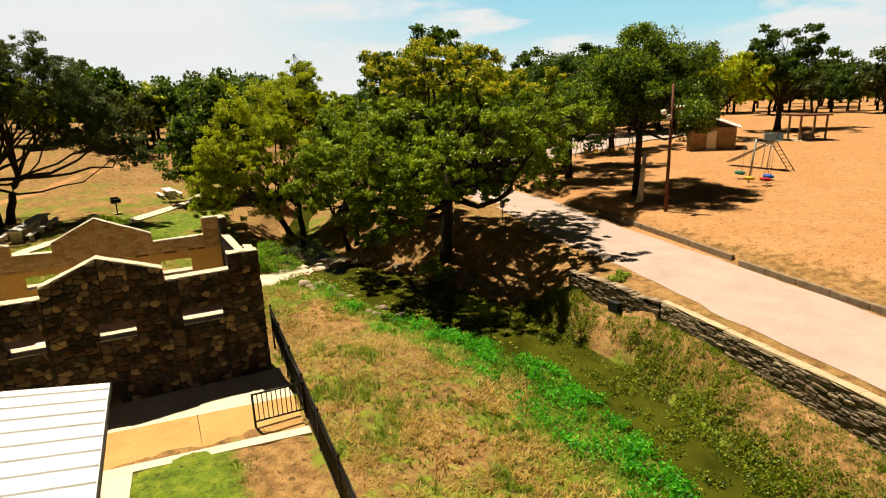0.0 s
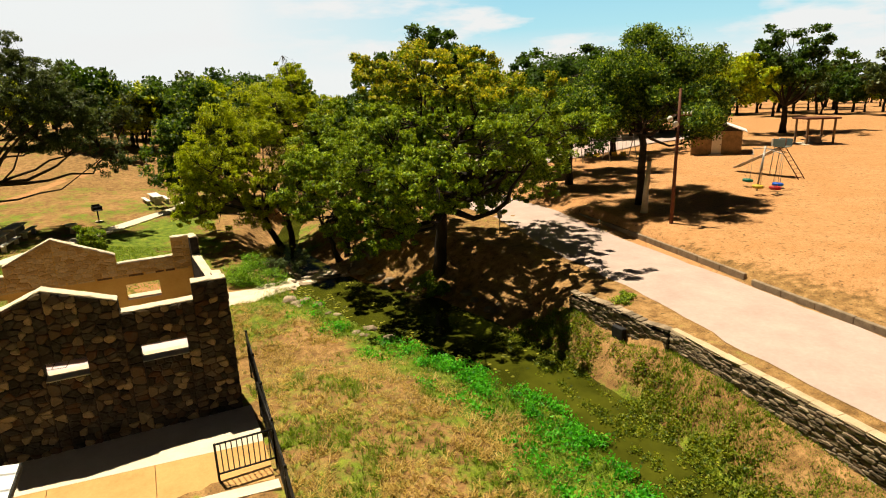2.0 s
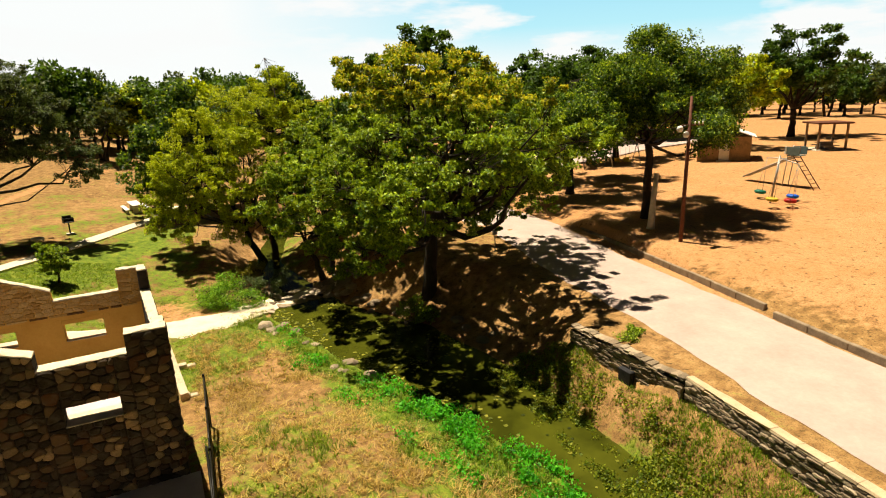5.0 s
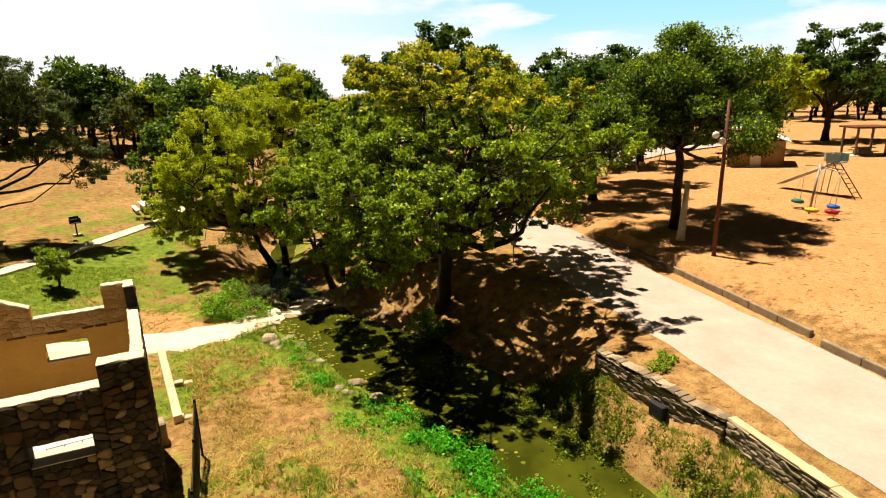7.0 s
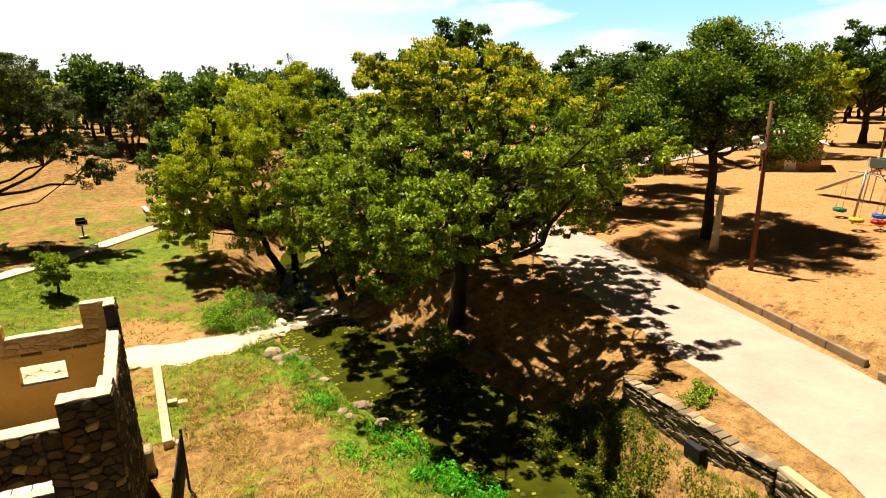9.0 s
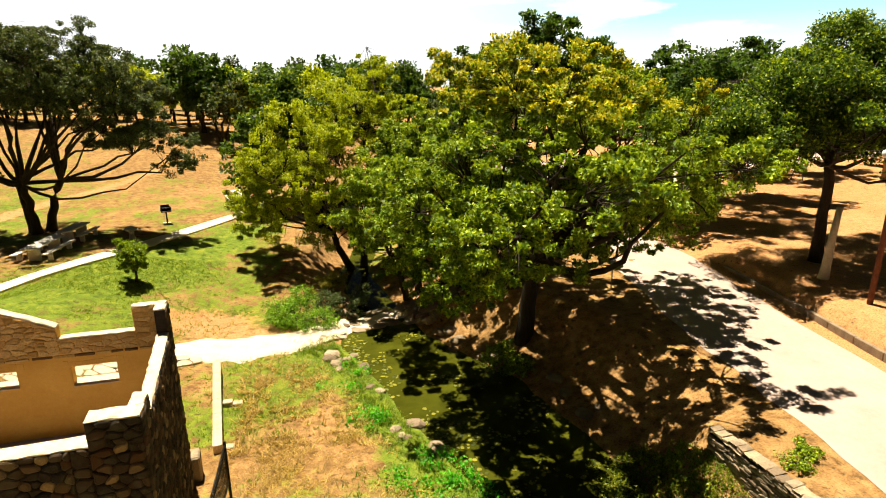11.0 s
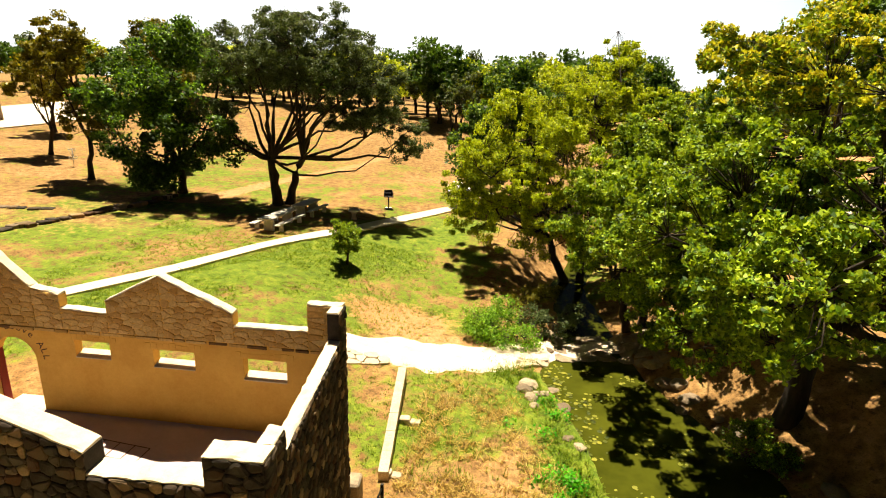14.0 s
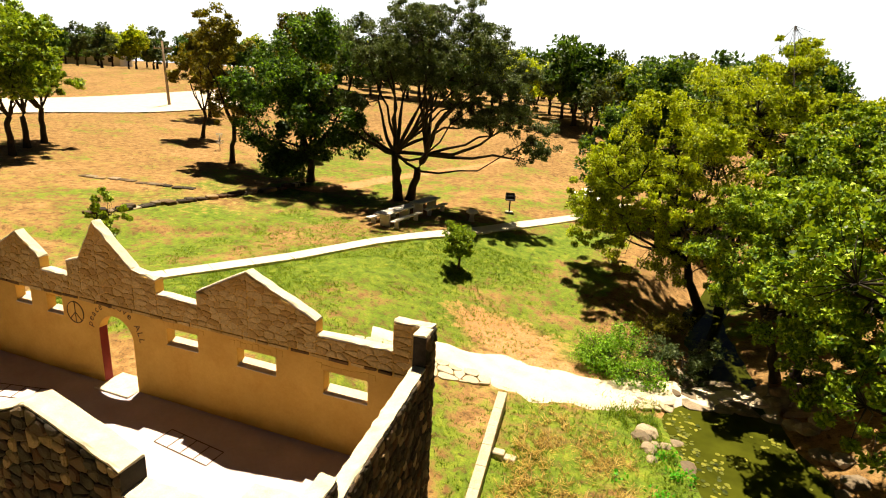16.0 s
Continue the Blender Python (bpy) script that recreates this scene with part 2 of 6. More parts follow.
L_OLIVE = mat_leaf("grey_green_leaves", (0.02, 0.036, 0.012), (0.06, 0.095, 0.034), (0.15, 0.19, 0.075), 0.3)
L_BROWN = mat_leaf("browning_leaves", (0.05, 0.05, 0.006), (0.16, 0.145, 0.012), (0.32, 0.28, 0.022))
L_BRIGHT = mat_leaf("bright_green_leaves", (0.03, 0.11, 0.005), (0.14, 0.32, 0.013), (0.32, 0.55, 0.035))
L_WEED = mat_leaf("waterweed_leaves", (0.014, 0.11, 0.006), (0.06, 0.36, 0.015), (0.18, 0.62, 0.04), 0.5)
L_STRAW = mat_leaf("dry_grass_blades", (0.16, 0.095, 0.02), (0.40, 0.265, 0.06), (0.58, 0.42, 0.12), 0.3)
L_BLADE = mat_leaf("green_grass_blades", (0.035, 0.08, 0.005), (0.13, 0.22, 0.014), (0.28, 0.36, 0.03), 0.45)
L_BANK = mat_leaf("olive_bank_weed_leaves", (0.025, 0.06, 0.004), (0.12, 0.18, 0.009), (0.32, 0.33, 0.025), 0.4)

# ---- mesh helpers ----
def empty(name, m=None):
    ob = new(name)
    ob.empty_display_size = 0.2
    if m is not None:
        ob.matrix_world = m
    return ob


def part(name, bm, material, parent=None, label="", smooth=False):
    """Links a bmesh as one mesh object under a thing or a part."""
    me = bpy.data.meshes.new(name)
    bm.normal_update()
    bm.to_mesh(me)
    bm.free()
    me.materials.append(material)
    if smooth:
        me.polygons.foreach_set("use_smooth", [True] * len(me.polygons))
    ob = new(name, me)
    ob.parent = parent
    if label:
        ob["label"] = label
    return ob


def part_np(name, verts, faces, material, parent=None, label="", smooth=False):
    """The same from arrays: verts (n, 3), faces (m, k) with one k."""
    me = bpy.data.meshes.new(name)
    verts, faces = np.asarray(verts, np.float32), np.asarray(faces, np.int32)
    k = faces.shape[1]
    me.vertices.add(len(verts))
    me.vertices.foreach_set("co", verts.ravel())
    me.loops.add(faces.size)
    me.loops.foreach_set("vertex_index", faces.ravel())
    me.polygons.add(len(faces))
    me.polygons.foreach_set("loop_start", np.arange(0, faces.size, k, dtype=np.int32))
    me.polygons.foreach_set("loop_total", np.full(len(faces), k, np.int32))
    if smooth:
        me.polygons.foreach_set("use_smooth", np.ones(len(faces), bool))
    me.update(calc_edges=True)
    me.materials.append(material)
    ob = new(name, me)
    ob.parent = parent
    if label:
        ob["label"] = label
    return ob


def add_box(bm, lo, hi, m=None, bevel=0.0):
    """A box from corner to corner, turned by m, its edges eased by bevel."""
    vs = [bm.verts.new((x, y, z)) for x in (lo[0], hi[0]) for y in (lo[1], hi[1]) for z in (lo[2], hi[2])]
    fs = [bm.faces.new([vs[i] for i in q]) for q in ((0, 1, 3, 2), (4, 6, 7, 5), (0, 4, 5, 1), (2, 3, 7, 6), (0, 2, 6, 4), (1, 5, 7, 3))]
    if bevel:
        r = bmesh.ops.bevel(bm, geom=list({e for f in fs for e in f.edges}), offset=bevel, segments=1, affect="EDGES", profile=0.5)
        vs = list({v for f in r["faces"] for v in f.verts} | {v for v in vs if v.is_valid})
    if m is not None:
        bmesh.ops.transform(bm, matrix=m, verts=[v for v in vs if v.is_valid])
    return bm


def box(lo, hi, m=None, bevel=0.0):
    return add_box(bmesh.new(), lo, hi, m, bevel)


def tube_arrays(path, radii, sides=6):
    """A tapered tube along a path."""
    path = np.asarray(path, float)
    d = np.gradient(path, axis=0)
    d /= np.linalg.norm(d, axis=1, keepdims=True) + 1e-9
    ref = np.where(np.abs(d[:, 2:3]) > 0.9, [[1.0, 0, 0]], [[0, 0, 1.0]])
    u = np.cross(d, ref)
    u /= np.linalg.norm(u, axis=1, keepdims=True) + 1e-9
    w = np.cross(d, u)
    a = np.arange(sides) * 2 * np.pi / sides
    ring = path[:, None] + np.asarray(radii, float)[:, None, None] * (np.cos(a)[None, :, None] * u[:, None] + np.sin(a)[None, :, None] * w[:, None])
    n = len(path)
    i, j = np.meshgrid(np.arange(n - 1), np.arange(sides), indexing="ij")
    f = np.stack([i * sides + j, i * sides + (j + 1) % sides, (i + 1) * sides + (j + 1) % sides, (i + 1) * sides + j], -1).reshape(-1, 4)
    v = ring.reshape(-1, 3)
    ends = np.array([[k, (k + 1) % sides, (k + 2) % sides, (k + 3) % sides] for k in range(0, sides - 2, 2)])
    f = np.concatenate([f, ends[:, ::-1], ends + (n - 1) * sides])
    return v, f


def join_arrays(items):
    vs, fs, n = [], [], 0
    for v, f in items:
        vs.append(v)
        fs.append(f + n)
        n += len(v)
    return np.concatenate(vs), np.concatenate(fs)


def tube(name, path, radius, material, parent=None, label="", sides=8):
    v, f = tube_arrays(path, np.full(len(path), radius) if np.isscalar(radius) else radius, sides)
    return part_np(name, v, f, material, parent, label, True)


# ---- the lie of the land ----
def ease(a, b, v):
    t = np.clip((v - a) / (b - a), 0.0, 1.0)
    return t * t * (3 - 2 * t)


CREEK_Y = [-80, 9, 13, 17, 21, 25, 30, 35, 40, 46, 53, 60, 68, 120]
CREEK_X = [8.0, 11.0, 12.0, 12.7, 12.3, 11.4, 10.3, 8.3, 8.4, 8.0, 10.0, 13.0, 16.5, 40]
CREEK_W = [1.3, 0.95, 1.1, 1.17, 1.75, 2.35, 2.5, 1.9, 1.0, 0.7, 0.7, 0.7, 0.7, 0.7]
WATER_Z = -2.45


def creek(y):
    return np.interp(y, CREEK_Y, CREEK_X), np.interp(y, CREEK_Y, CREEK_W)


def wall_x(y):
    """The line of the retaining wall's creek face."""
    return np.where(y > 16.7, np.interp(y, [16.7, 23], [15.5, 15.6]), np.interp(y, [-80, 0, 8, 16.7], [8.5, 13.6, 14.7, 15.85]))


def road_left(y):
    return np.interp(y, [-80, 0, 9.2, 14.5, 17.6, 21, 25, 28, 30, 33, 36, 50, 70, 90], [9.5, 14.3, 15.85, 16.9, 17.55, 18.3, 18.9, 19.3, 19.6, 20.3, 20.8, 21.2, 24, 27])


def road_right(y):
    return np.interp(y, [-80, 0, 12.2, 18.9, 25.4, 33.3, 36, 50, 70, 90], [14, 19.4, 21.7, 23.0, 24.0, 25.2, 25.8, 26.4, 29, 32])


def kerb_x(y):
    return np.interp(y, [-80, 0, 12.3, 18.9, 24, 29.5, 34.3], [14.2, 19.9, 21.95, 23.25, 24.5, 25.55, 26.35])


def ground_z(x, y):
    x, y = np.asarray(x, float), np.asarray(y, float)
    south = -1.4 + 0 * x
    north = -0.05 - (2.0 + 0.25 * ease(32, 27, y)) * ease(-8, 1.5, x) * (1 - 0.55 * ease(38, 50, y)) + 0.35 * ease(46, 62, y)
    north = north + 3.6 * ease(64, 104, y) + 2.4 * ease(-14, -62, x) + 0.12 * np.exp(-((x + 1) ** 2 + (y - 44) ** 2) / 30)
    west = south + (north - south) * ease(20.5, 26.5, y)
    # ledges in the hillside
    west = west + 0.28 * ease(0, 0.5, (-13 - x) * 0.6 + (y - 42) * 0.75) * ease(-12, -18, x)
    lawn = -0.1 + 0.75 * ease(22.5, 28, x) + 0.5 * ease(30, 46, x) + 0.6 * ease(44, 56, x) + 1.2 * ease(75, 140, x + 0.4 * y)
    cx, cw = creek(y)
    d = x - cx
    span = np.interp(y, [20, 36, 41], [6.3, 5.5, 3.0])
    wz = WATER_Z + 0.10 + (west - WATER_Z - 0.10) * ease(cw + 0.4, cw + span, -d)
    road = -0.32 + 0.3 * ease(24, 40, y)
    upper = road + (lawn - road) * ease(0.12, 0.34, x - kerb_x(y)) * (1 - ease(33, 36, y)) + (lawn - road) * ease(33, 36, y) * ease(0, 3, x - road_right(y))
    bank = WATER_Z + 0.10 + (np.interp(y, [0, 9.8, 14, 17, 18.2, 19.6, 21], [-2.0, -1.3, -0.85, -0.9, -1.25, -1.25, -0.9]) - WATER_Z - 0.10) * ease(cw, np.maximum(wall_x(y) - creek(y)[0] - 0.1, cw + 0.8), d)
    behind = ease(0.18, 0.34, x - wall_x(y))
    ez_s = bank * (1 - behind) + upper * behind
    ez_n = WATER_Z + 0.10 + (upper - WATER_Z - 0.10) * ease(cw, cw + 5.2, d)
    ez = ez_s + (ez_n - ez_s) * ease(21.5, 24.5, y)
    z = np.where(d < 0, wz, ez)
    bed = WATER_Z - 0.45
    z = np.where(np.abs(d) < cw + 0.4, bed + (z - bed) * ease(cw - 0.5, cw + 0.4, np.abs(d)), z)
    return z


def gz(x, y):
    return float(ground_z(x, y))


def steps(spans):
    """Coordinates with a spacing of their own in each span."""
    out = [np.arange(a, b, s) for a, b, s in spans]
    return np.concatenate(out)


def fractal(x, y, scale, seed):
    """Smooth value noise between -1 and 1, two octaves."""
    rng = np.random.default_rng(seed)
    table = rng.uniform(-1, 1, (64, 64))
    total = 0
    for k, amp in ((1, 0.65), (2.3, 0.35)):
        u, v = x / scale * k + 100.3, y / scale * k + 57.7
        i, j = np.floor(u).astype(int), np.floor(v).astype(int)
        fu, fv = u - i, v - j
        fu, fv = fu * fu * (3 - 2 * fu), fv * fv * (3 - 2 * fv)
        g = lambda a, b: table[(i + a) % 64, (j + b) % 64]
        total = total + amp * ((g(0, 0) * (1 - fu) + g(1, 0) * fu) * (1 - fv) + (g(0, 1) * (1 - fu) + g(1, 1) * fu) * fv)
    return total


def green_at(x, y):
    """How green the lawn is, 0 to 1."""
    cx, cw = creek(y)
    d = x - cx
    g = 0.16 + 0.0 * x
    g = g + (0.06 + 0.24 * ease(28, 22, y)) * (d < -3) * (x > 1.5) * (y < 34)
    g = g + 0.75 * ease(-5.6, -2.8, d) * (d < 0) * (1 - ease(36, 39, y))
    g = g + 0.45 * (d > 0) * ease(2.6, 1.0, d) * (y < 24)
    walk_d = (x + 13.35) * 0.83 - (y - 33.5) * 0.56
    g = g + 0.55 * np.exp(-((walk_d - 1.6) / 2.2) ** 2) * ease(60, 50, y) * ease(-18, -14, x) * (y > 25)
    g = g + 0.36 * ease(26, 30, y) * ease(58, 48, y) * ease(6, 3, x) * ease(-1.0, 1.0, walk_d)
    g = g + 0.27 * ease(0.5, -1.0, walk_d) * ease(-34, -18, x) * (y > 26) * ease(86, 58, y)
    g = g + 0.75 * ease(17.4, 16.9, y) * ease(0.4, -0.7, x) * (y > 5) * (y < 19)
    g = g + 0.5 * (d > 0) * ease(8, 0, np.abs(y - 48)) * ease(5, 1, d)
    g = g + 0.14 * ease(-11, -15, x) * (y > 34) - 0.05 * ease(20, 24, x)
    return np.clip(g, 0, 1)


def bare_at(x, y):
    """Where bare earth and gravel show, 0 to 1."""
    b = 0.10 + 0 * x
    b = b + 0.9 * np.exp(-((y - (34.9 + 0.25 * x)) / 1.35) ** 2) * ease(-3, 0.5, x) * ease(11, 9, x)
    b = b + 0.35 * np.exp(-((x - 15.5) ** 2 + (y - 31) ** 2) / 12)
    b = b + 0.75 * np.exp(-((x + 0.3) ** 2 / 9 + (y - 38.2) ** 2 / 3)) + 0.35 * np.exp(-((x + 22) ** 2 + (y - 45) ** 2) / 90)
    track = np.interp(y, [50, 53, 65, 75, 88, 100], [-18, -16.5, -13.4, -8.9, 0.5, 8])
    b = b + 0.7 * np.exp(-((x - track) / 0.9) ** 2) * (y > 50)
    b = b + 0.6 * ease(22, 26, x) + 0.35 * ease(0.6, 0.1, np.abs(x - kerb_x(y) + 1.0) - 0.6) * (y < 34)
    b = b + 0.3 * ease(13.6, 14.6, x) * ease(22, 19, y) * (x < 15.2)
    return np.clip(b, 0, 1)


gx = steps([(-2600, -600, 200), (-600, -200, 40), (-200, -60, 6), (-60, -18, 1.0), (-18, 30, 0.26), (30, 60, 0.8), (60, 200, 6), (200, 600, 40), (600, 2601, 200)])
gy = steps([(-2600, -600, 200), (-600, -100, 50), (-100, -10, 5), (-10, 6, 1.0), (6, 52, 0.26), (52, 75, 0.6), (75, 130, 2.5), (130, 600, 30), (600, 2601, 200)])
GX, GY = np.meshgrid(gx, gy)
GZ = ground_z(GX, GY)
near = ease(90, 40, np.hypot(GX - 5, GY - 25)) * (1 - 0.9 * ease(21, 25, GX)) * (1 - 0.85 * ease(-15, -19, GX)) * (1 - 0.8 * ease(50, 54, GY))
GZ = GZ + near * (0.075 * fractal(GX, GY, 0.75, 1) + 0.08 * fractal(GX, GY, 3.1, 2)) * (1 - 0.85 * ((GX > wall_x(GY)) & (GX < kerb_x(GY) + 0.6) & (GY < 36)))
inside = (GX > -13.2) & (GX < 1.3) & (GY > 19.9) & (GY < 26.3)
GZ = np.where(inside, np.minimum(GZ, -0.5), GZ)
nx, ny = len(gx), len(gy)
q = (np.arange(ny - 1)[:, None] * nx + np.arange(nx - 1)[None, :]).ravel()
ground = part_np("ground", np.stack([GX, GY, GZ], -1).reshape(-1, 3), np.stack([q, q + 1, q + nx + 1, q + nx], -1), M_GROUND, None, "", True)
tagged(ground, "parched tan park lawn with green patches by the creek", "ground", "", "structure")
for layer, values in (("green", green_at(GX, GY)), ("bare", bare_at(GX, GY))):
    a = ground.data.attributes.new(layer, "FLOAT", "POINT")
    a.data.foreach_set("value", values.astype(np.float32).ravel())


def ribbon(name, left, right, ys, lift, material, label, category):
    """A paved strip laid on the ground between two edges."""
    rows = []
    for y in ys:
        a, b = float(left(y)) + 0.22 * float(fractal(y, 0.0 * y, 1.7, 41)), float(right(y)) + 0.14 * float(fractal(y, 3.0 + 0.0 * y, 2.1, 42))
        rows.append([(a + (b - a) * k / 8, y, gz(a + (b - a) * k / 8, y) + lift + 0.05 * math.sin(math.pi * k / 8)) for k in range(9)])
    v = np.array(rows).reshape(-1, 3)
    n = len(ys)
    q = (np.arange(n - 1)[:, None] * 9 + np.arange(8)[None, :]).ravel()
    ob = part_np(name, v, np.stack([q, q + 1, q + 10, q + 9], -1), material, None, "", True)
    return tagged(ob, label, category, "", "structure")


ribbon("road", road_left, road_right, np.arange(-60, 90, 0.8), 0.018, M_ROAD, "worn pinkish asphalt park road with sandy edges", "road")
# creek water
ys = np.arange(-40, 100, 0.5)
cx, cw = creek(ys)
wv = np.concatenate([np.stack([cx - cw - 0.8, ys, 0 * ys + WATER_Z], -1), np.stack([cx + cw + 0.8, ys, 0 * ys + WATER_Z], -1)])
k = np.arange(len(ys) - 1)
water = part_np("water", wv, np.stack([k, k + len(ys), k + len(ys) + 1, k + 1], -1), M_WATER)
tagged(water, "still murky green creek water", "creek", "", "structure")

# ---- ruined stone building ----
def prism(poly, axis, a, b):
    """A polygon of (u, z) drawn out from a to b along the other level axis ('y': u is x; 'x': u is y)."""
    bm = bmesh.new()
    put = (lambda u, w, z: (u, w, z)) if axis == "y" else (lambda u, w, z: (w, u, z))
    lo = [bm.verts.new(put(u, a, z)) for u, z in poly]
    hi = [bm.verts.new(put(u, b, z)) for u, z in poly]
    bm.faces.new(lo)
    bm.faces.new(hi[::-1])
    n = len(poly)
    for i in range(n):
        bm.faces.new([lo[i], lo[(i + 1) % n], hi[(i + 1) % n], hi[i]])
    bmesh.ops.recalc_face_normals(bm, faces=bm.faces)
    return bm


def clip_half(poly, px, pz, nx_, nz_):
    """The part of a convex polygon on the far side of a line from its normal."""
    out = []
    for i in range(len(poly)):
        a, b = poly[i], poly[(i + 1) % len(poly)]
        da, db = (a[0] - px) * nx_ + (a[1] - pz) * nz_, (b[0] - px) * nx_ + (b[1] - pz) * nz_
        if da <= 0:
            out.append(a)
        if (da < 0) != (db < 0) and da != db:
            t = da / (da - db)
            out.append((a[0] + (b[0] - a[0]) * t, a[1] + (b[1] - a[1]) * t))
    return out


def rubble(region, size, rng, flat=1.0):
    """Irregular stones that fill a convex region: polygons of (u, z)."""
    region = [(u, z / flat) for u, z in region]
    us, zs = [p[0] for p in region], [p[1] for p in region]
    seeds = []
    rows = max(1, round((max(zs) - min(zs)) / size))
    cols = max(1, round((max(us) - min(us)) / size))
    for r in range(rows):
        for c in range(cols):
            seeds.append((min(us) + (c + 0.5 * (r % 2) + rng.uniform(0.05, 0.95)) * (max(us) - min(us)) / cols,
                          min(zs) + (r + rng.uniform(0.1, 0.9)) * (max(zs) - min(zs)) / rows))
    cells = []
    for i, (su, sz) in enumerate(seeds):
        poly = list(region)
        for j, (tu, tz) in enumerate(seeds):
            if i != j and abs(tu - su) < 3.2 * size and abs(tz - sz) < 3.2 * size:
                poly = clip_half(poly, (su + tu) / 2, (sz + tz) / 2, tu - su, tz - sz)
                if len(poly) < 3:
                    break
        if len(poly) >= 3:
            area = 0.5 * sum(poly[k][0] * poly[(k + 1) % len(poly)][1] - poly[(k + 1) % len(poly)][0] * poly[k][1] for k in range(len(poly)))
            if abs(area) * flat > 0.0025:
                cells.append([(u, z * flat) for u, z in poly])
    return cells


def stone_mesh(poly, rng, gap=0.014, depth=0.05):
    """One stone: (verts, faces) in (u, out, z), round its middle, with eased edges. Returns the middle too."""
    cu, cz = sum(p[0] for p in poly) / len(poly), sum(p[1] for p in poly) / len(poly)
    poly = [(p[0] + (q[0] - p[0]) * k, p[1] + (q[1] - p[1]) * k) for p, q in zip(poly, poly[1:] + poly[:1]) for k in (0.23, 0.77)]
    n = len(poly)
    d = depth * rng.uniform(0.55, 1.4)
    rings = []
    for inset, out in ((gap, -0.02), (gap, d * 0.55), (gap + 0.035, d)):
        ring = []
        for u, z in poly:
            du, dz = u - cu, z - cz
            ln = math.hypot(du, dz) + 1e-6
            k = max(0.25, 1 - inset / ln)
            ring.append((du * k, out + rng.uniform(-0.006, 0.006), dz * k))
        rings.append(ring)
    verts = [v for r in rings for v in r]
    faces = []
    for r in range(2):
        for i in range(n):
            faces.append((r * n + i, r * n + (i + 1) % n, (r + 1) * n + (i + 1) % n, (r + 1) * n + i))
    faces.append(tuple(2 * n + i for i in range(n)))
    return verts, faces, (cu, cz)


def face_with_stones(parent, regions, axis, plane, out, size, material, seed, singles=0, order=None, flat=0.8, depth=0.05, gap=0.014):
    """Covers convex regions of a wall face with stones. The first ones (by order) are parts of their own, the rest one mesh."""
    rng = random.Random(seed)
    cells = [c for r in regions for c in rubble(r, size, rng, flat)]
    if order:
        cells.sort(key=lambda c: order(sum(p[0] for p in c) / len(c), sum(p[1] for p in c) / len(c)))
    rest_v, rest_f = [], []
    for i, cell in enumerate(cells):
        vs, fs, (cu, cz) = stone_mesh(cell, rng, gap, depth)
        if axis == "y":
            w = [(u, o * out, z) for u, o, z in vs]
            mid = (cu, plane, cz)
            flip = out > 0
        else:
            w = [(o * out, u, z) for u, o, z in vs]
            mid = (plane, cu, cz)
            flip = out < 0
        fs = [f[::-1] for f in fs] if flip else fs
        if i < singles:
            me = bpy.data.meshes.new("stone")
            me.from_pydata(w, [], fs)
            me.materials.append(material)
            ob = new("stone", me)
            ob.location = mid
            ob.parent = parent
        else:
            k = len(rest_v)
            rest_v += [(a + mid[0], b + mid[1], c + mid[2]) for a, b, c in w]
            rest_f += [tuple(q + k for q in f) for f in fs]
    if rest_v:
        me = bpy.data.meshes.new("stonework")
        me.from_pydata(rest_v, [], rest_f)
        me.materials.append(material)
        ob = new("stonework", me)
        ob.parent = parent
        tagged(ob, kind="stuff")


def wall_columns(top, holes, base):
    """Splits a wall into convex (u, z) panels round its openings. top: (u, z) outline; holes: (u0, u1, z0, z1)."""
    cuts = sorted({u for u, _ in top} | {h[0] for h in holes} | {h[1] for h in holes})
    tu, tz = [p[0] for p in top], [p[1] for p in top]

    def height(u, side):
        # outline with upright steps: take the value on the wanted side
        best = None
        for i in range(len(top) - 1):
            (u0, z0), (u1, z1) = top[i], top[i + 1]
            if u1 > u0 and u0 - 1e-6 <= u + side * 1e-4 <= u1 + 1e-6:
                best = z0 + (z1 - z0) * (u - u0) / (u1 - u0)
        return best

    panels = []
    for a, b in zip(cuts[:-1], cuts[1:]):
        if b - a < 1e-3:
            continue
        ha, hb = height(a, 1), height(b, -1)
        inside = [h for h in holes if h[0] <= a + 1e-6 and h[1] >= b - 1e-6]
        if inside:
            h = inside[0]
            if h[2] > base + 1e-3:
                panels.append([(a, base), (b, base), (b, h[2]), (a, h[2])])
            panels.append([(a, h[3]), (b, h[3]), (b, hb), (a, ha)])
        else:
            panels.append([(a, base), (b, base), (b, hb), (a, ha)])
    return panels


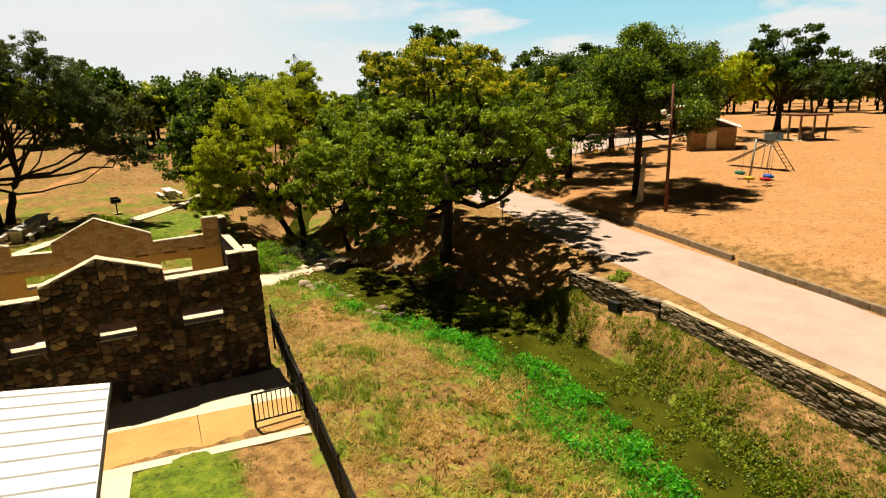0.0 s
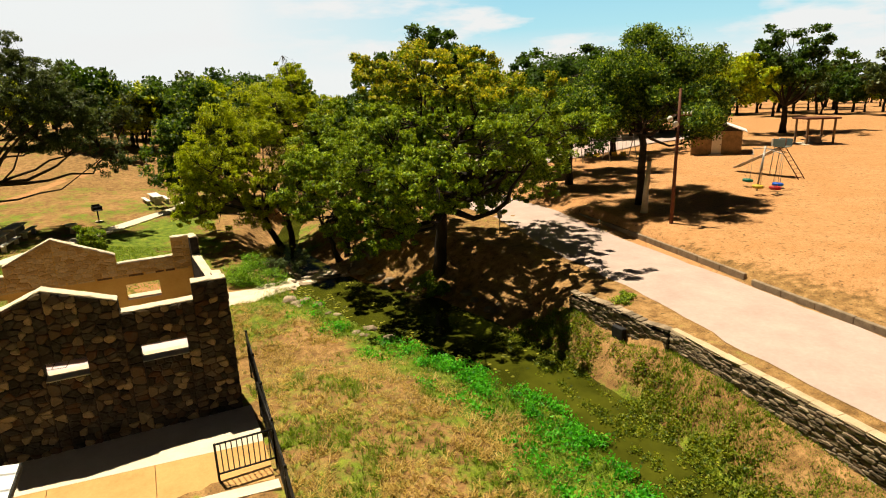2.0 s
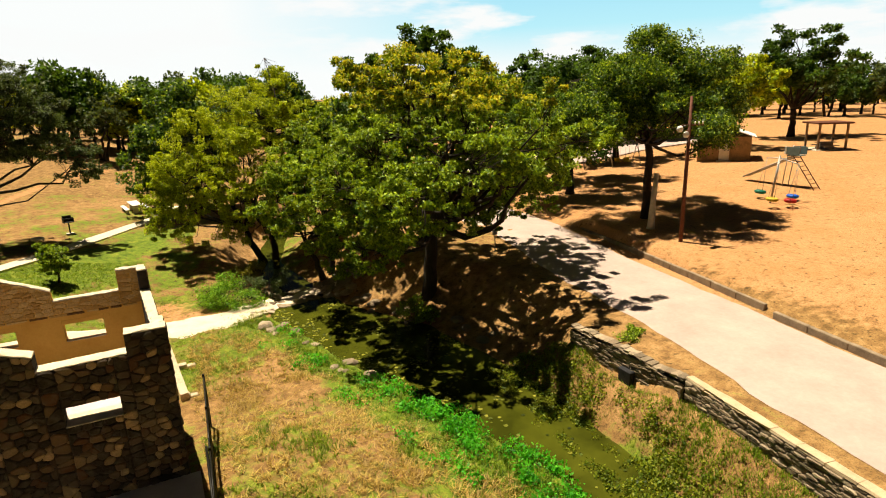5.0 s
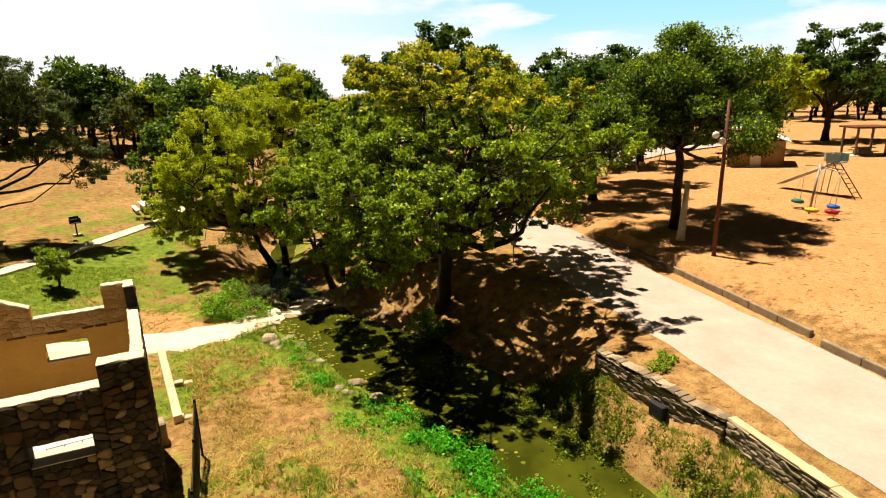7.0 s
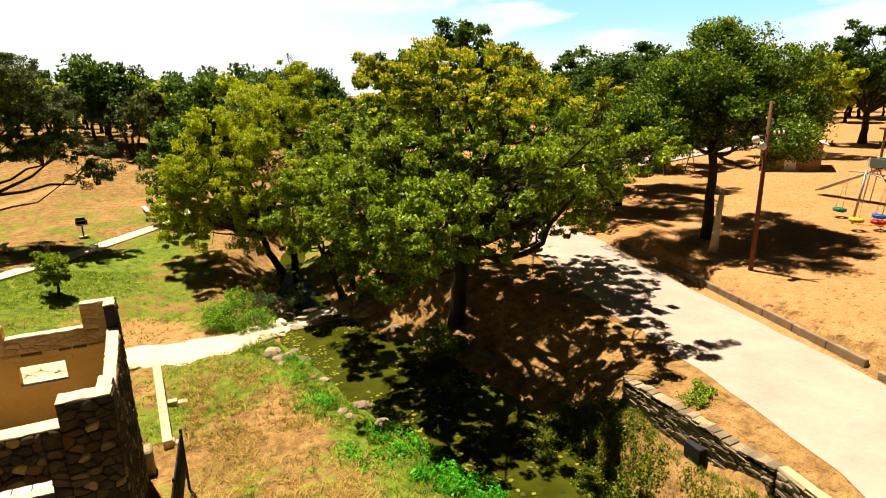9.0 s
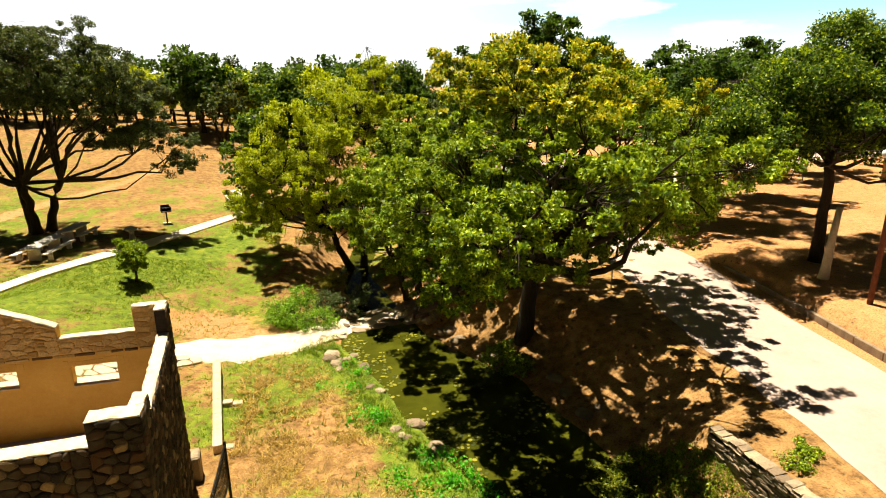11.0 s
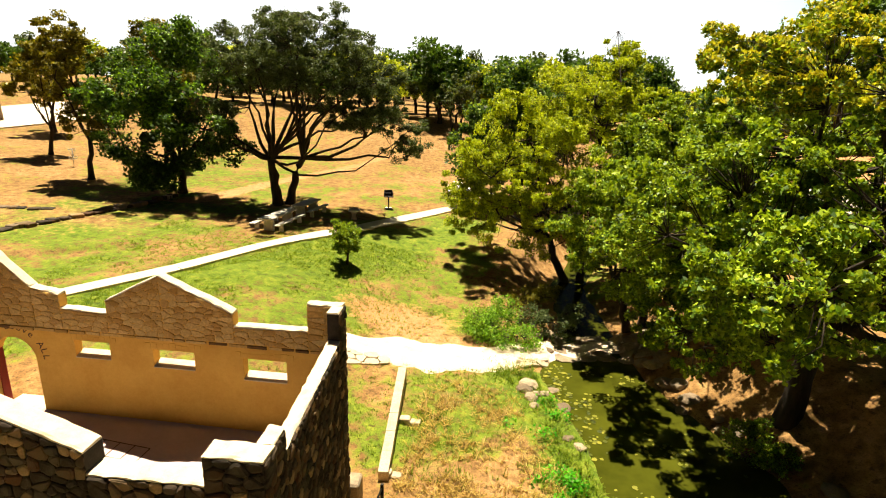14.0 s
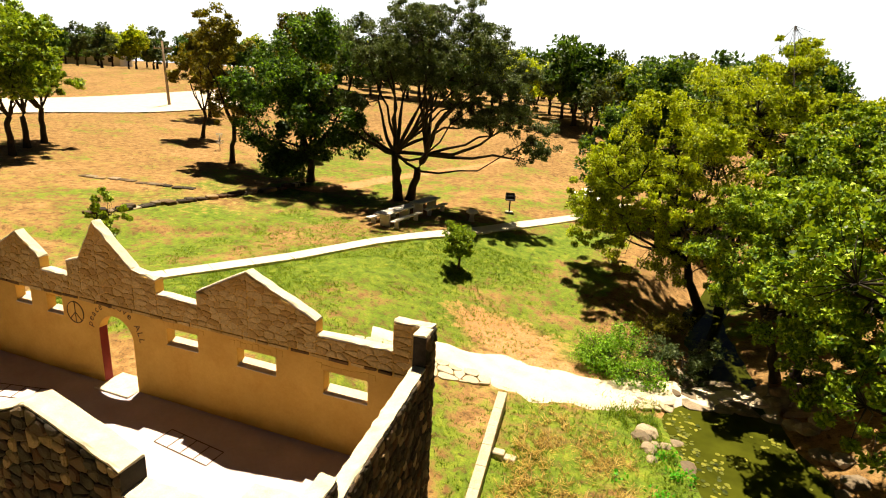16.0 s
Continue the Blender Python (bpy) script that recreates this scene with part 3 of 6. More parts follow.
def coping(parent, top, axis, w0, w1, rng, thick=0.045, over=0.012):
    """Uneven pale mortar capping along the top of a wall, one length for each straight run."""
    for (u0, z0), (u1, z1) in zip(top[:-1], top[1:]):
        if u1 - u0 < 0.05:
            continue
        n = max(2, round(math.hypot(u1 - u0, z1 - z0) / 0.16))
        bm, cs = bmesh.new(), []
        wander = [rng.uniform(-1, 1) for _ in range(n + 3)]
        for i in range(n + 1):
            u, z = u0 + (u1 - u0) * i / n, z0 + (z1 - z0) * i / n
            th = thick * (1 + 0.35 * (wander[i] + wander[i + 1]) / 2)
            o0, o1 = over * (0.6 + 0.9 * wander[i]), over * (0.6 + 0.9 * wander[i + 2])
            j = 0.016 * wander[i + 1]
            ring = [(w0 - o0, z), (w0 - o0 + j, z + th * 0.7), (w0 + 0.04, z + th + j), (w1 - 0.04, z + th - j), (w1 + o1 + j, z + th * 0.7), (w1 + o1, z)]
            cs.append([bm.verts.new((u, w, zz + 0.002) if axis == "y" else (w, u, zz + 0.002)) for w, zz in ring])
        for p, q in zip(cs[:-1], cs[1:]):
            for k in range(6):
                bm.faces.new([p[k], p[(k + 1) % 6], q[(k + 1) % 6], q[k]])
        bm.faces.new(cs[0])
        bm.faces.new(cs[-1][::-1])
        bmesh.ops.recalc_face_normals(bm, faces=bm.faces)
        part("coping", bm, M_CAP, parent)


YN0, YN1, YF0, YF1, XE0, XE1, XEF, XW = 20.75, 21.17, 25.95, 26.2, 1.22, 1.48, 1.04, -13.4
rngB = random.Random(3)
near_top = [(XW, 2.75), (-12.4, 2.75), (-12.4, 3.17), (-11.0, 3.85), (-9.6, 3.17), (-9.6, 2.75), (-9.0, 2.75), (-9.0, 3.1), (-7.45, 4.2), (-6.0, 3.1), (-6.0, 2.65), (-4.7, 2.65), (-4.7, 2.98), (-3.15, 3.64), (-1.42, 3.05), (-1.42, 2.66), (0.52, 2.7), (0.52, 3.22), (XE1, 3.22)]
near_holes = [(-1.05, 0.2, 1.1, 1.62), (-3.45, -2.4, 1.06, 1.58), (-5.75, -4.8, 1.04, 1.56), (-8.0, -6.9, -1.4, 0.8), (-10.2, -9.4, 1.04, 1.56), (-12.0, -11.2, 1.04, 1.56)]
far_top = [(XW, 2.92), (-12.0, 2.92), (-12.0, 3.29), (-11.0, 3.89), (-10.2, 3.29), (-10.2, 2.94), (-9.2, 2.94), (-9.2, 3.36), (-8.75, 3.49), (-8.1, 4.54), (-6.95, 3.49), (-6.2, 3.34), (-6.2, 2.98), (-4.95, 2.94), (-4.95, 3.28), (-3.48, 4.02), (-1.65, 3.2), (-1.65, 2.86), (0.2, 2.9), (0.2, 3.58), (XEF, 3.58)]
far_holes = [(-1.48, -0.37, 1.5, 2.07), (-3.84, -2.74, 1.62, 2.1), (-5.97, -5.0, 1.7, 2.16), (-8.32, -7.12, 0.0, 2.12), (-10.15, -9.55, 1.78, 2.3), (-11.35, -10.75, 1.85, 2.36), (-12.6, -12.1, 1.85, 2.36)]


def masonry_wall(name, label, top, holes, base, w0, w1, core):
    root = empty(name)
    tagged(root, label, "wall", "", "structure")
    for poly in wall_columns(top, holes, base):
        part("wall_core", prism(poly, "y", w0, w1), core, root)
    coping(root, top, "y", w0, w1, rngB)
    for h in holes:
        if h[2] > base + 0.5 and h[2] > 0.2:
            bm = prism([(h[0] + 0.005, h[2]), (h[1] - 0.005, h[2]), (h[1] - 0.005, h[2] + 0.12), (h[0] + 0.005, h[2] + 0.12)], "y", w0 - 0.03, w1 + 0.03)
            for v in bm.verts:
                v.co.z -= 0.1 * (v.co.z > h[2] + 0.06) * (v.co.y < (w0 + w1) / 2) + rngB.uniform(0, 0.012)
            part("window_sill", bm, M_CAP, root, "pale mortar window sill")
    return root


wall_s = masonry_wall("wall_south", "roofless ruin wall of dark field stone with gables and empty windows", near_top, near_holes, -1.6, YN0, YN1, M_MORTAR)
wall_n = masonry_wall("wall_north", "ruin wall with ochre plaster inside, gables and arched doorway", far_top, far_holes, -1.9, YF0, YF1, M_OCHRE)
wall_e = empty("wall_east")
tagged(wall_e, "end wall of dark field stone with pale capping", "wall", "", "structure")
east_top = [(YN1, 3.22), (YN1 + 0.5, 3.22), (YN1 + 0.5, 2.76), (YF0 - 0.4, 2.9), (YF0 - 0.4, 3.58), (YF0, 3.58)]
for poly in wall_columns(east_top, [], -2.4):
    part("wall_core", prism(poly, "x", XE0, XE1), M_MORTAR, wall_e)
coping(wall_e, east_top, "x", XE0, XE1, rngB)
part("buttress", box((XE0 + 0.1, YF1 + 0.03, -3.2), (XE1 + 0.25, YF1 + 0.6, -1.45), None, 0.05), M_DRYSTONE, wall_e, "low stone footing at the corner")
# the end wall runs askew: its far end stands further in
wall_e.matrix_world = pose(XE1, YN0, 0, 0, 0, math.degrees(math.atan((XE1 - XEF) / (YF1 - YN0)))) @ pose(-XE1, -YN0, 0)
wall_w = part("wall_west", prism([(YN1, -1.6), (YF0, -1.6), (YF0, 3.0), (YN1, 3.0)], "x", XW, XW + 0.3), M_MORTAR)
tagged(wall_w, "far end wall of dark field stone", "wall", "", "structure")
# floor slab
floor_z = lambda y: -0.26 + 0.33 * (y - YN1) / (YF0 - YN1)
slab_bm = box((XW + 0.3, YN1, -1.6), (XE0 - 0.02, YF0, 0.0))
for v in slab_bm.verts:
    if v.co.x > 0 and v.co.y > 24:
        v.co.x -= XE1 - XEF
    if v.co.z > -1:
        v.co.z = floor_z(v.co.y)
slab = part("floor", slab_bm, M_FLOOR)
tagged(slab, "worn mauve-grey concrete floor open to the sky", "floor", "", "structure")

# arched doorway: the corners over the arch, and its red-painted reveal
arc = [(-7.72 + 0.6 * math.cos(a), 1.5 + 0.6 * math.sin(a)) for a in np.linspace(math.pi, 0, 13)]
part("arch", prism([(-8.32, 1.5)] + [(-8.32, 2.12), (-7.72, 2.12)] + arc[:7][::-1][:-1], "y", YF0, YF1), M_OCHRE, wall_n)
part("arch", prism([(-7.12, 1.5)] + arc[6:][::-1][1:] + [(-7.72, 2.12), (-7.12, 2.12)], "y", YF0, YF1), M_OCHRE, wall_n)
part("door_reveal", box((-8.318, YF0 + 0.01, 0.075), (-8.295, YF1 - 0.01, 1.72), None, 0.004), M_RED, wall_n, "dark red painted door reveal")
part("door_sill", box((-8.3, YF0 - 0.35, -0.02), (-7.13, YF1 + 0.3, 0.095), None, 0.01), M_CAP, wall_n, "pale worn threshold slab")
# rough ledge under the parapet, in broken lengths
u = XW + 0.5
while u < XEF - 0.35:
    ln = rngB.uniform(0.25, 0.7)
    e = min(u + ln, XEF - 0.27)
    part("ledge", prism([(u, 2.36 + rngB.uniform(-0.02, 0.02)), (e, 2.36 + rngB.uniform(-0.02, 0.02)), (e, 2.43), (u, 2.43)], "y", YF0 - rngB.uniform(0.015, 0.05), YF0 + 0.02), M_OCHRE_STONE if rngB.random() < 0.6 else M_OCHRE_DARK, wall_n)
    u = e + rngB.uniform(0.0, 0.08)
# flat stones over the window heads
for h in far_holes:
    if h[2] > 0.5:
        n = max(3, round((h[1] - h[0] + 0.4) / 0.16))
        for i in range(n):
            a = h[0] - 0.2 + (h[1] - h[0] + 0.4) * i / n
            part("lintel_stone", box((a + 0.007, YF0 - 0.008, h[3] + 0.03), (a + (h[1] - h[0] + 0.4) / n - 0.007, YF0 + 0.02, h[3] + 0.03 + rngB.uniform(0.10, 0.2)), None, 0.004), M_OCHRE, wall_n)


def hand_lettering():
    """Painted words round the arch and a peace sign."""
    words, n = "peace above ALL", 15
    root = empty("wall_lettering", pose(0, 0, 0))
    tagged(root, "brown hand-painted words and peace sign on ochre plaster", "graffiti")
    for i, ch in enumerate(words):
        if ch == " ":
            continue
        a = math.radians(165 - 158 * i / (n - 1))
        cu = bpy.data.curves.new("letter", "FONT")
        cu.body, cu.size, cu.extrude, cu.align_x = ch, 0.27, 0.002, "CENTER"
        ob = new("letter", cu)
        cu.materials.append(M_INK)
        ob.matrix_world = pose(-7.72 + 0.82 * math.cos(a), YF0 - 0.005, 1.5 + 0.82 * math.sin(a)) @ pose(0, 0, 0, 90, 0, 0) @ pose(0, 0, 0, 0, 0, math.degrees(a) - 90)
        ob.parent = root
    a = np.linspace(0, 2 * np.pi, 29)
    c = np.array([-9.1, YF0 - 0.004, 1.95])
    tube("peace_ring", c + np.stack([0.3 * np.cos(a), 0 * a, 0.3 * np.sin(a)], -1), 0.014, M_INK, root, "", 5)
    for ang in (90, 270, 225, 315):
        r = math.radians(ang)
        tube("peace_stroke", [c, c + np.array([0.15 * math.cos(r), 0, 0.15 * math.sin(r)]), c + np.array([0.3 * math.cos(r), 0, 0.3 * math.sin(r)])], 0.012, M_INK, root, "", 5)


hand_lettering()


def floor_drawing(x, y, cols, step, turn):
    root = empty("floor_drawing", pose(x, y, floor_z(y) + 0.006, math.degrees(math.atan(0.33 / (YF0 - YN1))), 0, 0) @ pose(0, 0, 0, 0, 0, turn))
    tagged(root, "dark hopscotch lines drawn on the concrete floor", "drawing", "floor drawings")
    for i in range(cols + 1):
        part("line", box((i * step - 0.012, 0, 0), (i * step + 0.012, 0.5, 0.004)), M_INK, root)
    for k in (0.0, 0.5):
        part("line", box((0, k - 0.012, 0.001), (cols * step, k + 0.012, 0.005)), M_INK, root)


floor_drawing(-5.2, 24.6, 4, 0.42, -6)
floor_drawing(-1.4, 23.2, 3, 0.42, 4)
floor_drawing(-11.2, 24.2, 5, 0.45, 12)

# ---- trees ----
def leaf_arrays(rng, centres, spread, per, size, droop=0.0):
    """Small folded leaves scattered round the clump centres."""
    n = len(centres) * per
    c = np.repeat(centres, per, 0) + np.clip(rng.normal(0, 1, (n, 3)), -1.5, 1.5) * np.repeat(spread, per)[:, None] * [1, 1, 0.72]
    u = rng.normal(0, 1, (n, 3)) + [0, 0, -droop]
    u /= np.linalg.norm(u, axis=1, keepdims=True)
    up = rng.normal(0, 0.75, (n, 3)) + [0, 0, 1]
    w = np.cross(u, up)
    w /= np.linalg.norm(w, axis=1, keepdims=True) + 1e-6
    nn = np.cross(u, w)
    s = size * rng.uniform(0.6, 1.35, (n, 1))
    fold = s * 0.16 * nn
    v = np.stack([c - u * s * 0.5, c + w * s * 0.34 + fold, c + u * s * 0.55, c - w * s * 0.34 + fold], 1).reshape(-1, 3)
    return v, np.arange(n * 4).reshape(-1, 4)


def make_tree(name, label, x, y, lobes, trunk, leaf, leaves=12000, size=0.2, clumps=90, forks=1, seed=1, base=None, category="tree", twigs=True, hang=0.0, tufts=0.31, extra=None):
    """A tree at x, y. lobes: (dx, dy, z, rx, ry, rz) ellipsoids of the crown over the base; trunk: radius at the foot,
    height of the first fork, lean in x and y."""
    rng = np.random.default_rng(seed)
    z0 = gz(x, y) - 0.1 if base is None else base
    root = empty(name, pose(x, y, z0))
    tagged(root, label, category)
    r0, h0, lx, ly = trunk
    lobes = np.array(lobes, float)
    main = len(lobes)
    if twigs:
        bumps = []
        for lobe in lobes:
            for _ in range(5):
                d = rng.normal(0, 1, 3) * [1, 1, 0.8] + [0, 0, 0.25]
                d /= np.linalg.norm(d)
                bumps.append(np.r_[lobe[:3] + d * lobe[3:] * rng.uniform(0.75, 1.05), lobe[3:] * rng.uniform(0.26, 0.46)])
        lobes = np.concatenate([lobes * [1, 1, 1, 0.86, 0.86, 0.86], bumps])
    vol = lobes[:, 3] * lobes[:, 4] * lobes[:, 5]
    pick = rng.choice(len(lobes), clumps, p=vol ** 0.55 / (vol ** 0.55).sum())
    dirs = rng.normal(0, 1, (clumps, 3))
    dirs /= np.linalg.norm(dirs, axis=1, keepdims=True)
    rad = rng.uniform(0.25, 1.0, clumps) ** 0.45 * rng.uniform(0.85, 1.1, clumps)
    cen = lobes[pick, :3] + dirs * rad[:, None] * lobes[pick, 3:]
    # limbs: from the fork into each lobe, sagging and wandering
    wood, nodes = [], []
    for f in range(forks):
        a = 6.283 * f / forks + rng.uniform(0, 1)
        off = 0.0 if forks == 1 else r0 * 1.1
        foot = np.array([math.cos(a) * off, math.sin(a) * off, 0.0])
        top = foot + np.array([lx, ly, h0]) + (0 if forks == 1 else np.array([math.cos(a), math.sin(a), 0]) * h0 * 0.22)
        t = np.linspace(0, 1, 7)[:, None]
        path = foot + (top - foot) * t + rng.normal(0, 0.05 * h0 ** 0.5, (7, 3)) * t * [1, 1, 0.2]
        path[0] = foot - [0, 0, 0.25]
        rr = r0 * (1.0 if forks == 1 else 0.72)
        wood.append(tube_arrays(path, rr * np.array([1.55, 1.12, 0.98, 0.92, 0.88, 0.84, 0.8]), 9))
        nodes.append((path[-1], rr * 0.78))
    limb_pts, limb_rad = [], []
    for k, lobe in enumerate(lobes[:main]):
        start, rr = nodes[k % len(nodes)]
        for b in range(2):
            aim = lobe[:3] + rng.normal(0, 0.35, 3) * lobe[3:] + [0, 0, 0.15 * lobe[5]]
            t = np.linspace(0, 1, 8)
            sag = np.sin(t * 3.14)[:, None] * rng.normal(0, 0.10, 3) * np.linalg.norm(aim - start)
            path = start + (aim - start) * t[:, None] + sag + rng.normal(0, 0.04, (8, 3)) * np.linalg.norm(aim - start) * t[:, None]
            rad_l = rr * (0.72 - 0.2 * b) * (1 - 0.82 * t)
            wood.append(tube_arrays(path, np.maximum(rad_l, 0.012), 6))
            limb_pts.append(path[2:])
            limb_rad.append(rad_l[2:])
    limb_pts, limb_rad = np.concatenate(limb_pts), np.concatenate(limb_rad)
    if twigs:
        for c in cen:
            d = np.linalg.norm(limb_pts - c, axis=1)
            j = int(d.argmin())
            p = limb_pts[j]
            mid = (p + c) / 2 + rng.normal(0, 0.12, 3) * d[j]
            r1 = max(min(limb_rad[j] * 0.6, 0.04), 0.01)
            wood.append(tube_arrays(np.array([p, mid, c]), [r1, r1 * 0.6, r1 * 0.25], 4))
    v, f = join_arrays(wood)
    part_np("trunk", v, f, M_BARK, root, "dark rough bark on trunk and limbs", True)
    spread = tufts * (np.maximum(vol[pick], 0.35 * vol[0]) ** (1 / 3)) * rng.uniform(0.45, 1.0, clumps) * 0.62
    v, f = leaf_arrays(rng, cen, spread, max(1, leaves // clumps), size, hang)
    part_np("crown", v, f, leaf, root)
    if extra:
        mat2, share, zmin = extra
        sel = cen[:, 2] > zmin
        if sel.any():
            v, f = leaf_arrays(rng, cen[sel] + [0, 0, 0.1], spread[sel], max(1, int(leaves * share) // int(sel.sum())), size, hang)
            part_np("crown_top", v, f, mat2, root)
    return root

make_tree("oak_tree", "broad green oak with gold-tipped crown beside the creek", 14.0, 31.9,
          [(0.2, 0, 11.4, 3.7, 3.6, 2.6), (-2.6, 0.2, 9.4, 2.8, 3.0, 2.4), (3.8, -1.0, 9.8, 3.3, 3.2, 2.4), (0.8, -2.8, 8.8, 3.2, 2.6, 2.3), (5.2, -2.2, 8.2, 2.1, 2.1, 1.5),
           (-3.4, -1.6, 6.4, 2.4, 2.4, 2.2), (0.8, 3.2, 9.4, 3.2, 3.0, 2.5), (-1.6, -3.8, 6.8, 2.4, 2.2, 1.6), (2.4, -5.0, 8.2, 2.2, 2.0, 1.4), (7.0, 0.4, 7.4, 2.6, 2.8, 2.1), (-4.0, -2.0, 4.0, 1.8, 1.6, 1.5), (1.2, -7.0, 8.9, 2.1, 1.8, 1.2), (4.6, -6.4, 9.0, 1.7, 1.6, 1.0), (-1.0, -7.8, 8.4, 2.1, 1.9, 1.3), (-3.8, -6.4, 7.4, 2.1, 2.0, 1.5), (-0.4, -4.6, 9.4, 2.4, 2.2, 1.6), (4.4, 1.6, 5.8, 2.4, 2.4, 1.9), (7.0, 2.4, 6.0, 2.2, 2.4, 1.7), (2.4, 2.4, 5.4, 2.2, 2.0, 1.8), (4.6, -1.2, 6.6, 2.1, 1.8, 1.5), (3.4, -0.6, 5.0, 1.9, 1.7, 1.4), (5.4, 0.6, 5.0, 2.0, 1.8, 1.4), (7.4, 1.0, 5.4, 1.8, 1.8, 1.4), (-4.4, -2.6, 8.2, 2.6, 2.6, 2.2), (-3.4, -5.6, 6.8, 2.4, 2.4, 1.9)],
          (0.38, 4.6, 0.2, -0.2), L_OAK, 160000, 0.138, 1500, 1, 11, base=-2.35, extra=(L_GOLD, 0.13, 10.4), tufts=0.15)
make_tree("oak_tree", "leafy green creekside oak with drooping low boughs", 10.6, 39.6,
          [(-0.6, 0.0, 7.8, 2.8, 2.8, 2.2), (-2.2, 0.6, 5.4, 2.4, 2.2, 2.1), (1.8, -0.6, 6.4, 2.5, 2.4, 2.1), (-0.6, -1.8, 3.6, 2.4, 2.0, 1.9), (0.8, 1.5, 8.0, 2.2, 2.2, 1.8), (1.6, -2.2, 3.2, 2.2, 1.8, 1.7), (0.2, -2.8, 1.7, 1.7, 1.4, 1.2), (-1.2, -4.8, 6.0, 2.4, 2.4, 1.8), (0.6, -6.6, 7.4, 2.4, 2.2, 1.8)],
          (0.24, 2.4, -0.3, 0.0), L_OAK, 85000, 0.135, 620, 2, 12, tufts=0.19)
make_tree("elm_tree", "dark understory tree crowding the creek bank", 14.6, 37.6,
          [(0, 0, 4.6, 2.6, 2.4, 2.2), (-1.6, -0.6, 3.0, 2.0, 1.8, 1.6), (1.6, 0.6, 3.6, 2.0, 2.0, 1.6)], (0.18, 1.6, 0, 0), L_DEEP, 16000, 0.2, 150, 2, 112)
make_tree("elm_tree", "shaded understory tree on the creek bank", 12.6, 46.5,
          [(0, 0, 4.8, 2.8, 2.6, 2.4), (-1.8, -0.6, 3.0, 2.0, 1.8, 1.6), (1.8, 0.6, 3.6, 2.2, 2.0, 1.8)], (0.2, 1.6, 0, 0), L_DEEP, 14000, 0.22, 140, 2, 113)
make_tree("elm_tree", "spreading yellow-green tree arching over the creek", 8.5, 47.2,
          [(-0.6, 0.3, 10.8, 3.7, 3.6, 2.5), (1.2, 0.8, 13.0, 1.7, 1.7, 1.2), (-3.4, 0.6, 8.8, 3.2, 3.0, 2.7), (2.6, 0.0, 9.8, 3.4, 3.4, 2.6), (-5.2, -0.4, 5.8, 2.3, 2.2, 2.1), (-1.0, -2.6, 7.8, 3.2, 2.6, 2.6),
           (3.8, -1.0, 7.0, 2.6, 2.6, 2.4), (-3.6, -2.4, 4.6, 2.6, 2.2, 2.2), (-0.6, -3.4, 4.6, 2.6, 2.2, 2.2), (-6.0, 0.4, 3.6, 1.7, 1.8, 1.6), (-5.0, -1.8, 7.4, 2.2, 2.0, 1.8), (-6.2, -0.8, 5.4, 1.7, 1.6, 1.5), (-2.4, -3.4, 6.4, 2.2, 2.0, 1.8), (1.8, -3.2, 5.6, 2.4, 2.0, 2.0)],
          (0.34, 3.2, -0.8, -0.3), L_LIME, 165000, 0.115, 1100, 2, 13, hang=0.5, tufts=0.17)
make_tree("oak_tree", "tall dark oak standing behind the creek trees", 25.5, 57.0,
          [(0, 0, 11.6, 4.4, 4.2, 3.0), (-3.6, 1.6, 9.4, 3.6, 3.4, 2.8), (3.6, -1.4, 9.8, 3.6, 3.4, 2.8), (0.4, 0, 14.0, 2.2, 2.2, 1.4)],
          (0.38, 4.5, 0, 0), L_DEEP, 16000, 0.32, 150, 1, 14)
make_tree("oak_tree", "round green oak on the dry lawn with bare trunk", 29.6, 31.9,
          [(1.0, 1.6, 8.3, 4.6, 4.2, 2.6), (-2.4, 3.4, 6.8, 3.2, 3.0, 2.1), (3.4, -0.6, 6.9, 3.1, 2.9, 2.0), (4.4, 2.6, 7.2, 3.0, 3.0, 2.0), (0.8, 1.6, 10.2, 2.4, 2.4, 1.3), (0.2, -2.2, 6.6, 2.9, 2.5, 1.9), (4.6, -0.6, 5.6, 1.9, 1.8, 1.4), (-3.2, 0.4, 6.4, 2.4, 2.4, 1.7)],
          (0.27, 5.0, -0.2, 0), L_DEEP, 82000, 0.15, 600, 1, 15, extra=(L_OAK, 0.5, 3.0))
make_tree("oak_tree", "dark green oak beside the road with spreading crown", 31.5, 42.0,
          [(0, 0, 8.2, 3.8, 3.6, 2.5), (-3.0, 1.0, 6.4, 3.2, 2.8, 2.2), (2.4, -1.2, 6.4, 2.8, 2.6, 2.0), (-0.8, -2.4, 5.4, 2.8, 2.4, 1.9), (-4.6, -1.0, 5.6, 2.4, 2.2, 2.0), (3.6, 1.4, 5.6, 2.6, 2.4, 1.8)],
          (0.28, 3.6, 0.1, 0), L_DEEP, 34000, 0.2, 320, 1, 115)
make_tree("oak_tree", "large dark oak beyond the playground", 75.7, 52.7,
          [(0, 0, 9.6, 4.6, 4.4, 3.8), (2.6, -1.4, 8.0, 3.8, 3.6, 3.0), (-2.8, 1.4, 7.6, 3.6, 3.4, 2.8), (3.2, -1.6, 12.0, 2.6, 2.6, 1.8)],
          (0.4, 3.5, 0, 0), L_DEEP, 11000, 0.42, 120, 1, 16)
make_tree("elm_tree", "yellow-green elm behind the stone shed", 61, 50.5,
          [(0, 0, 8.4, 3.8, 3.6, 3.0), (2.2, -1.2, 6.4, 3.0, 3.0, 2.4), (-2.4, 1.0, 6.2, 3.0, 2.8, 2.4)], (0.28, 3.4, 0, 0), L_LIME, 9000, 0.38, 100, 1, 17)
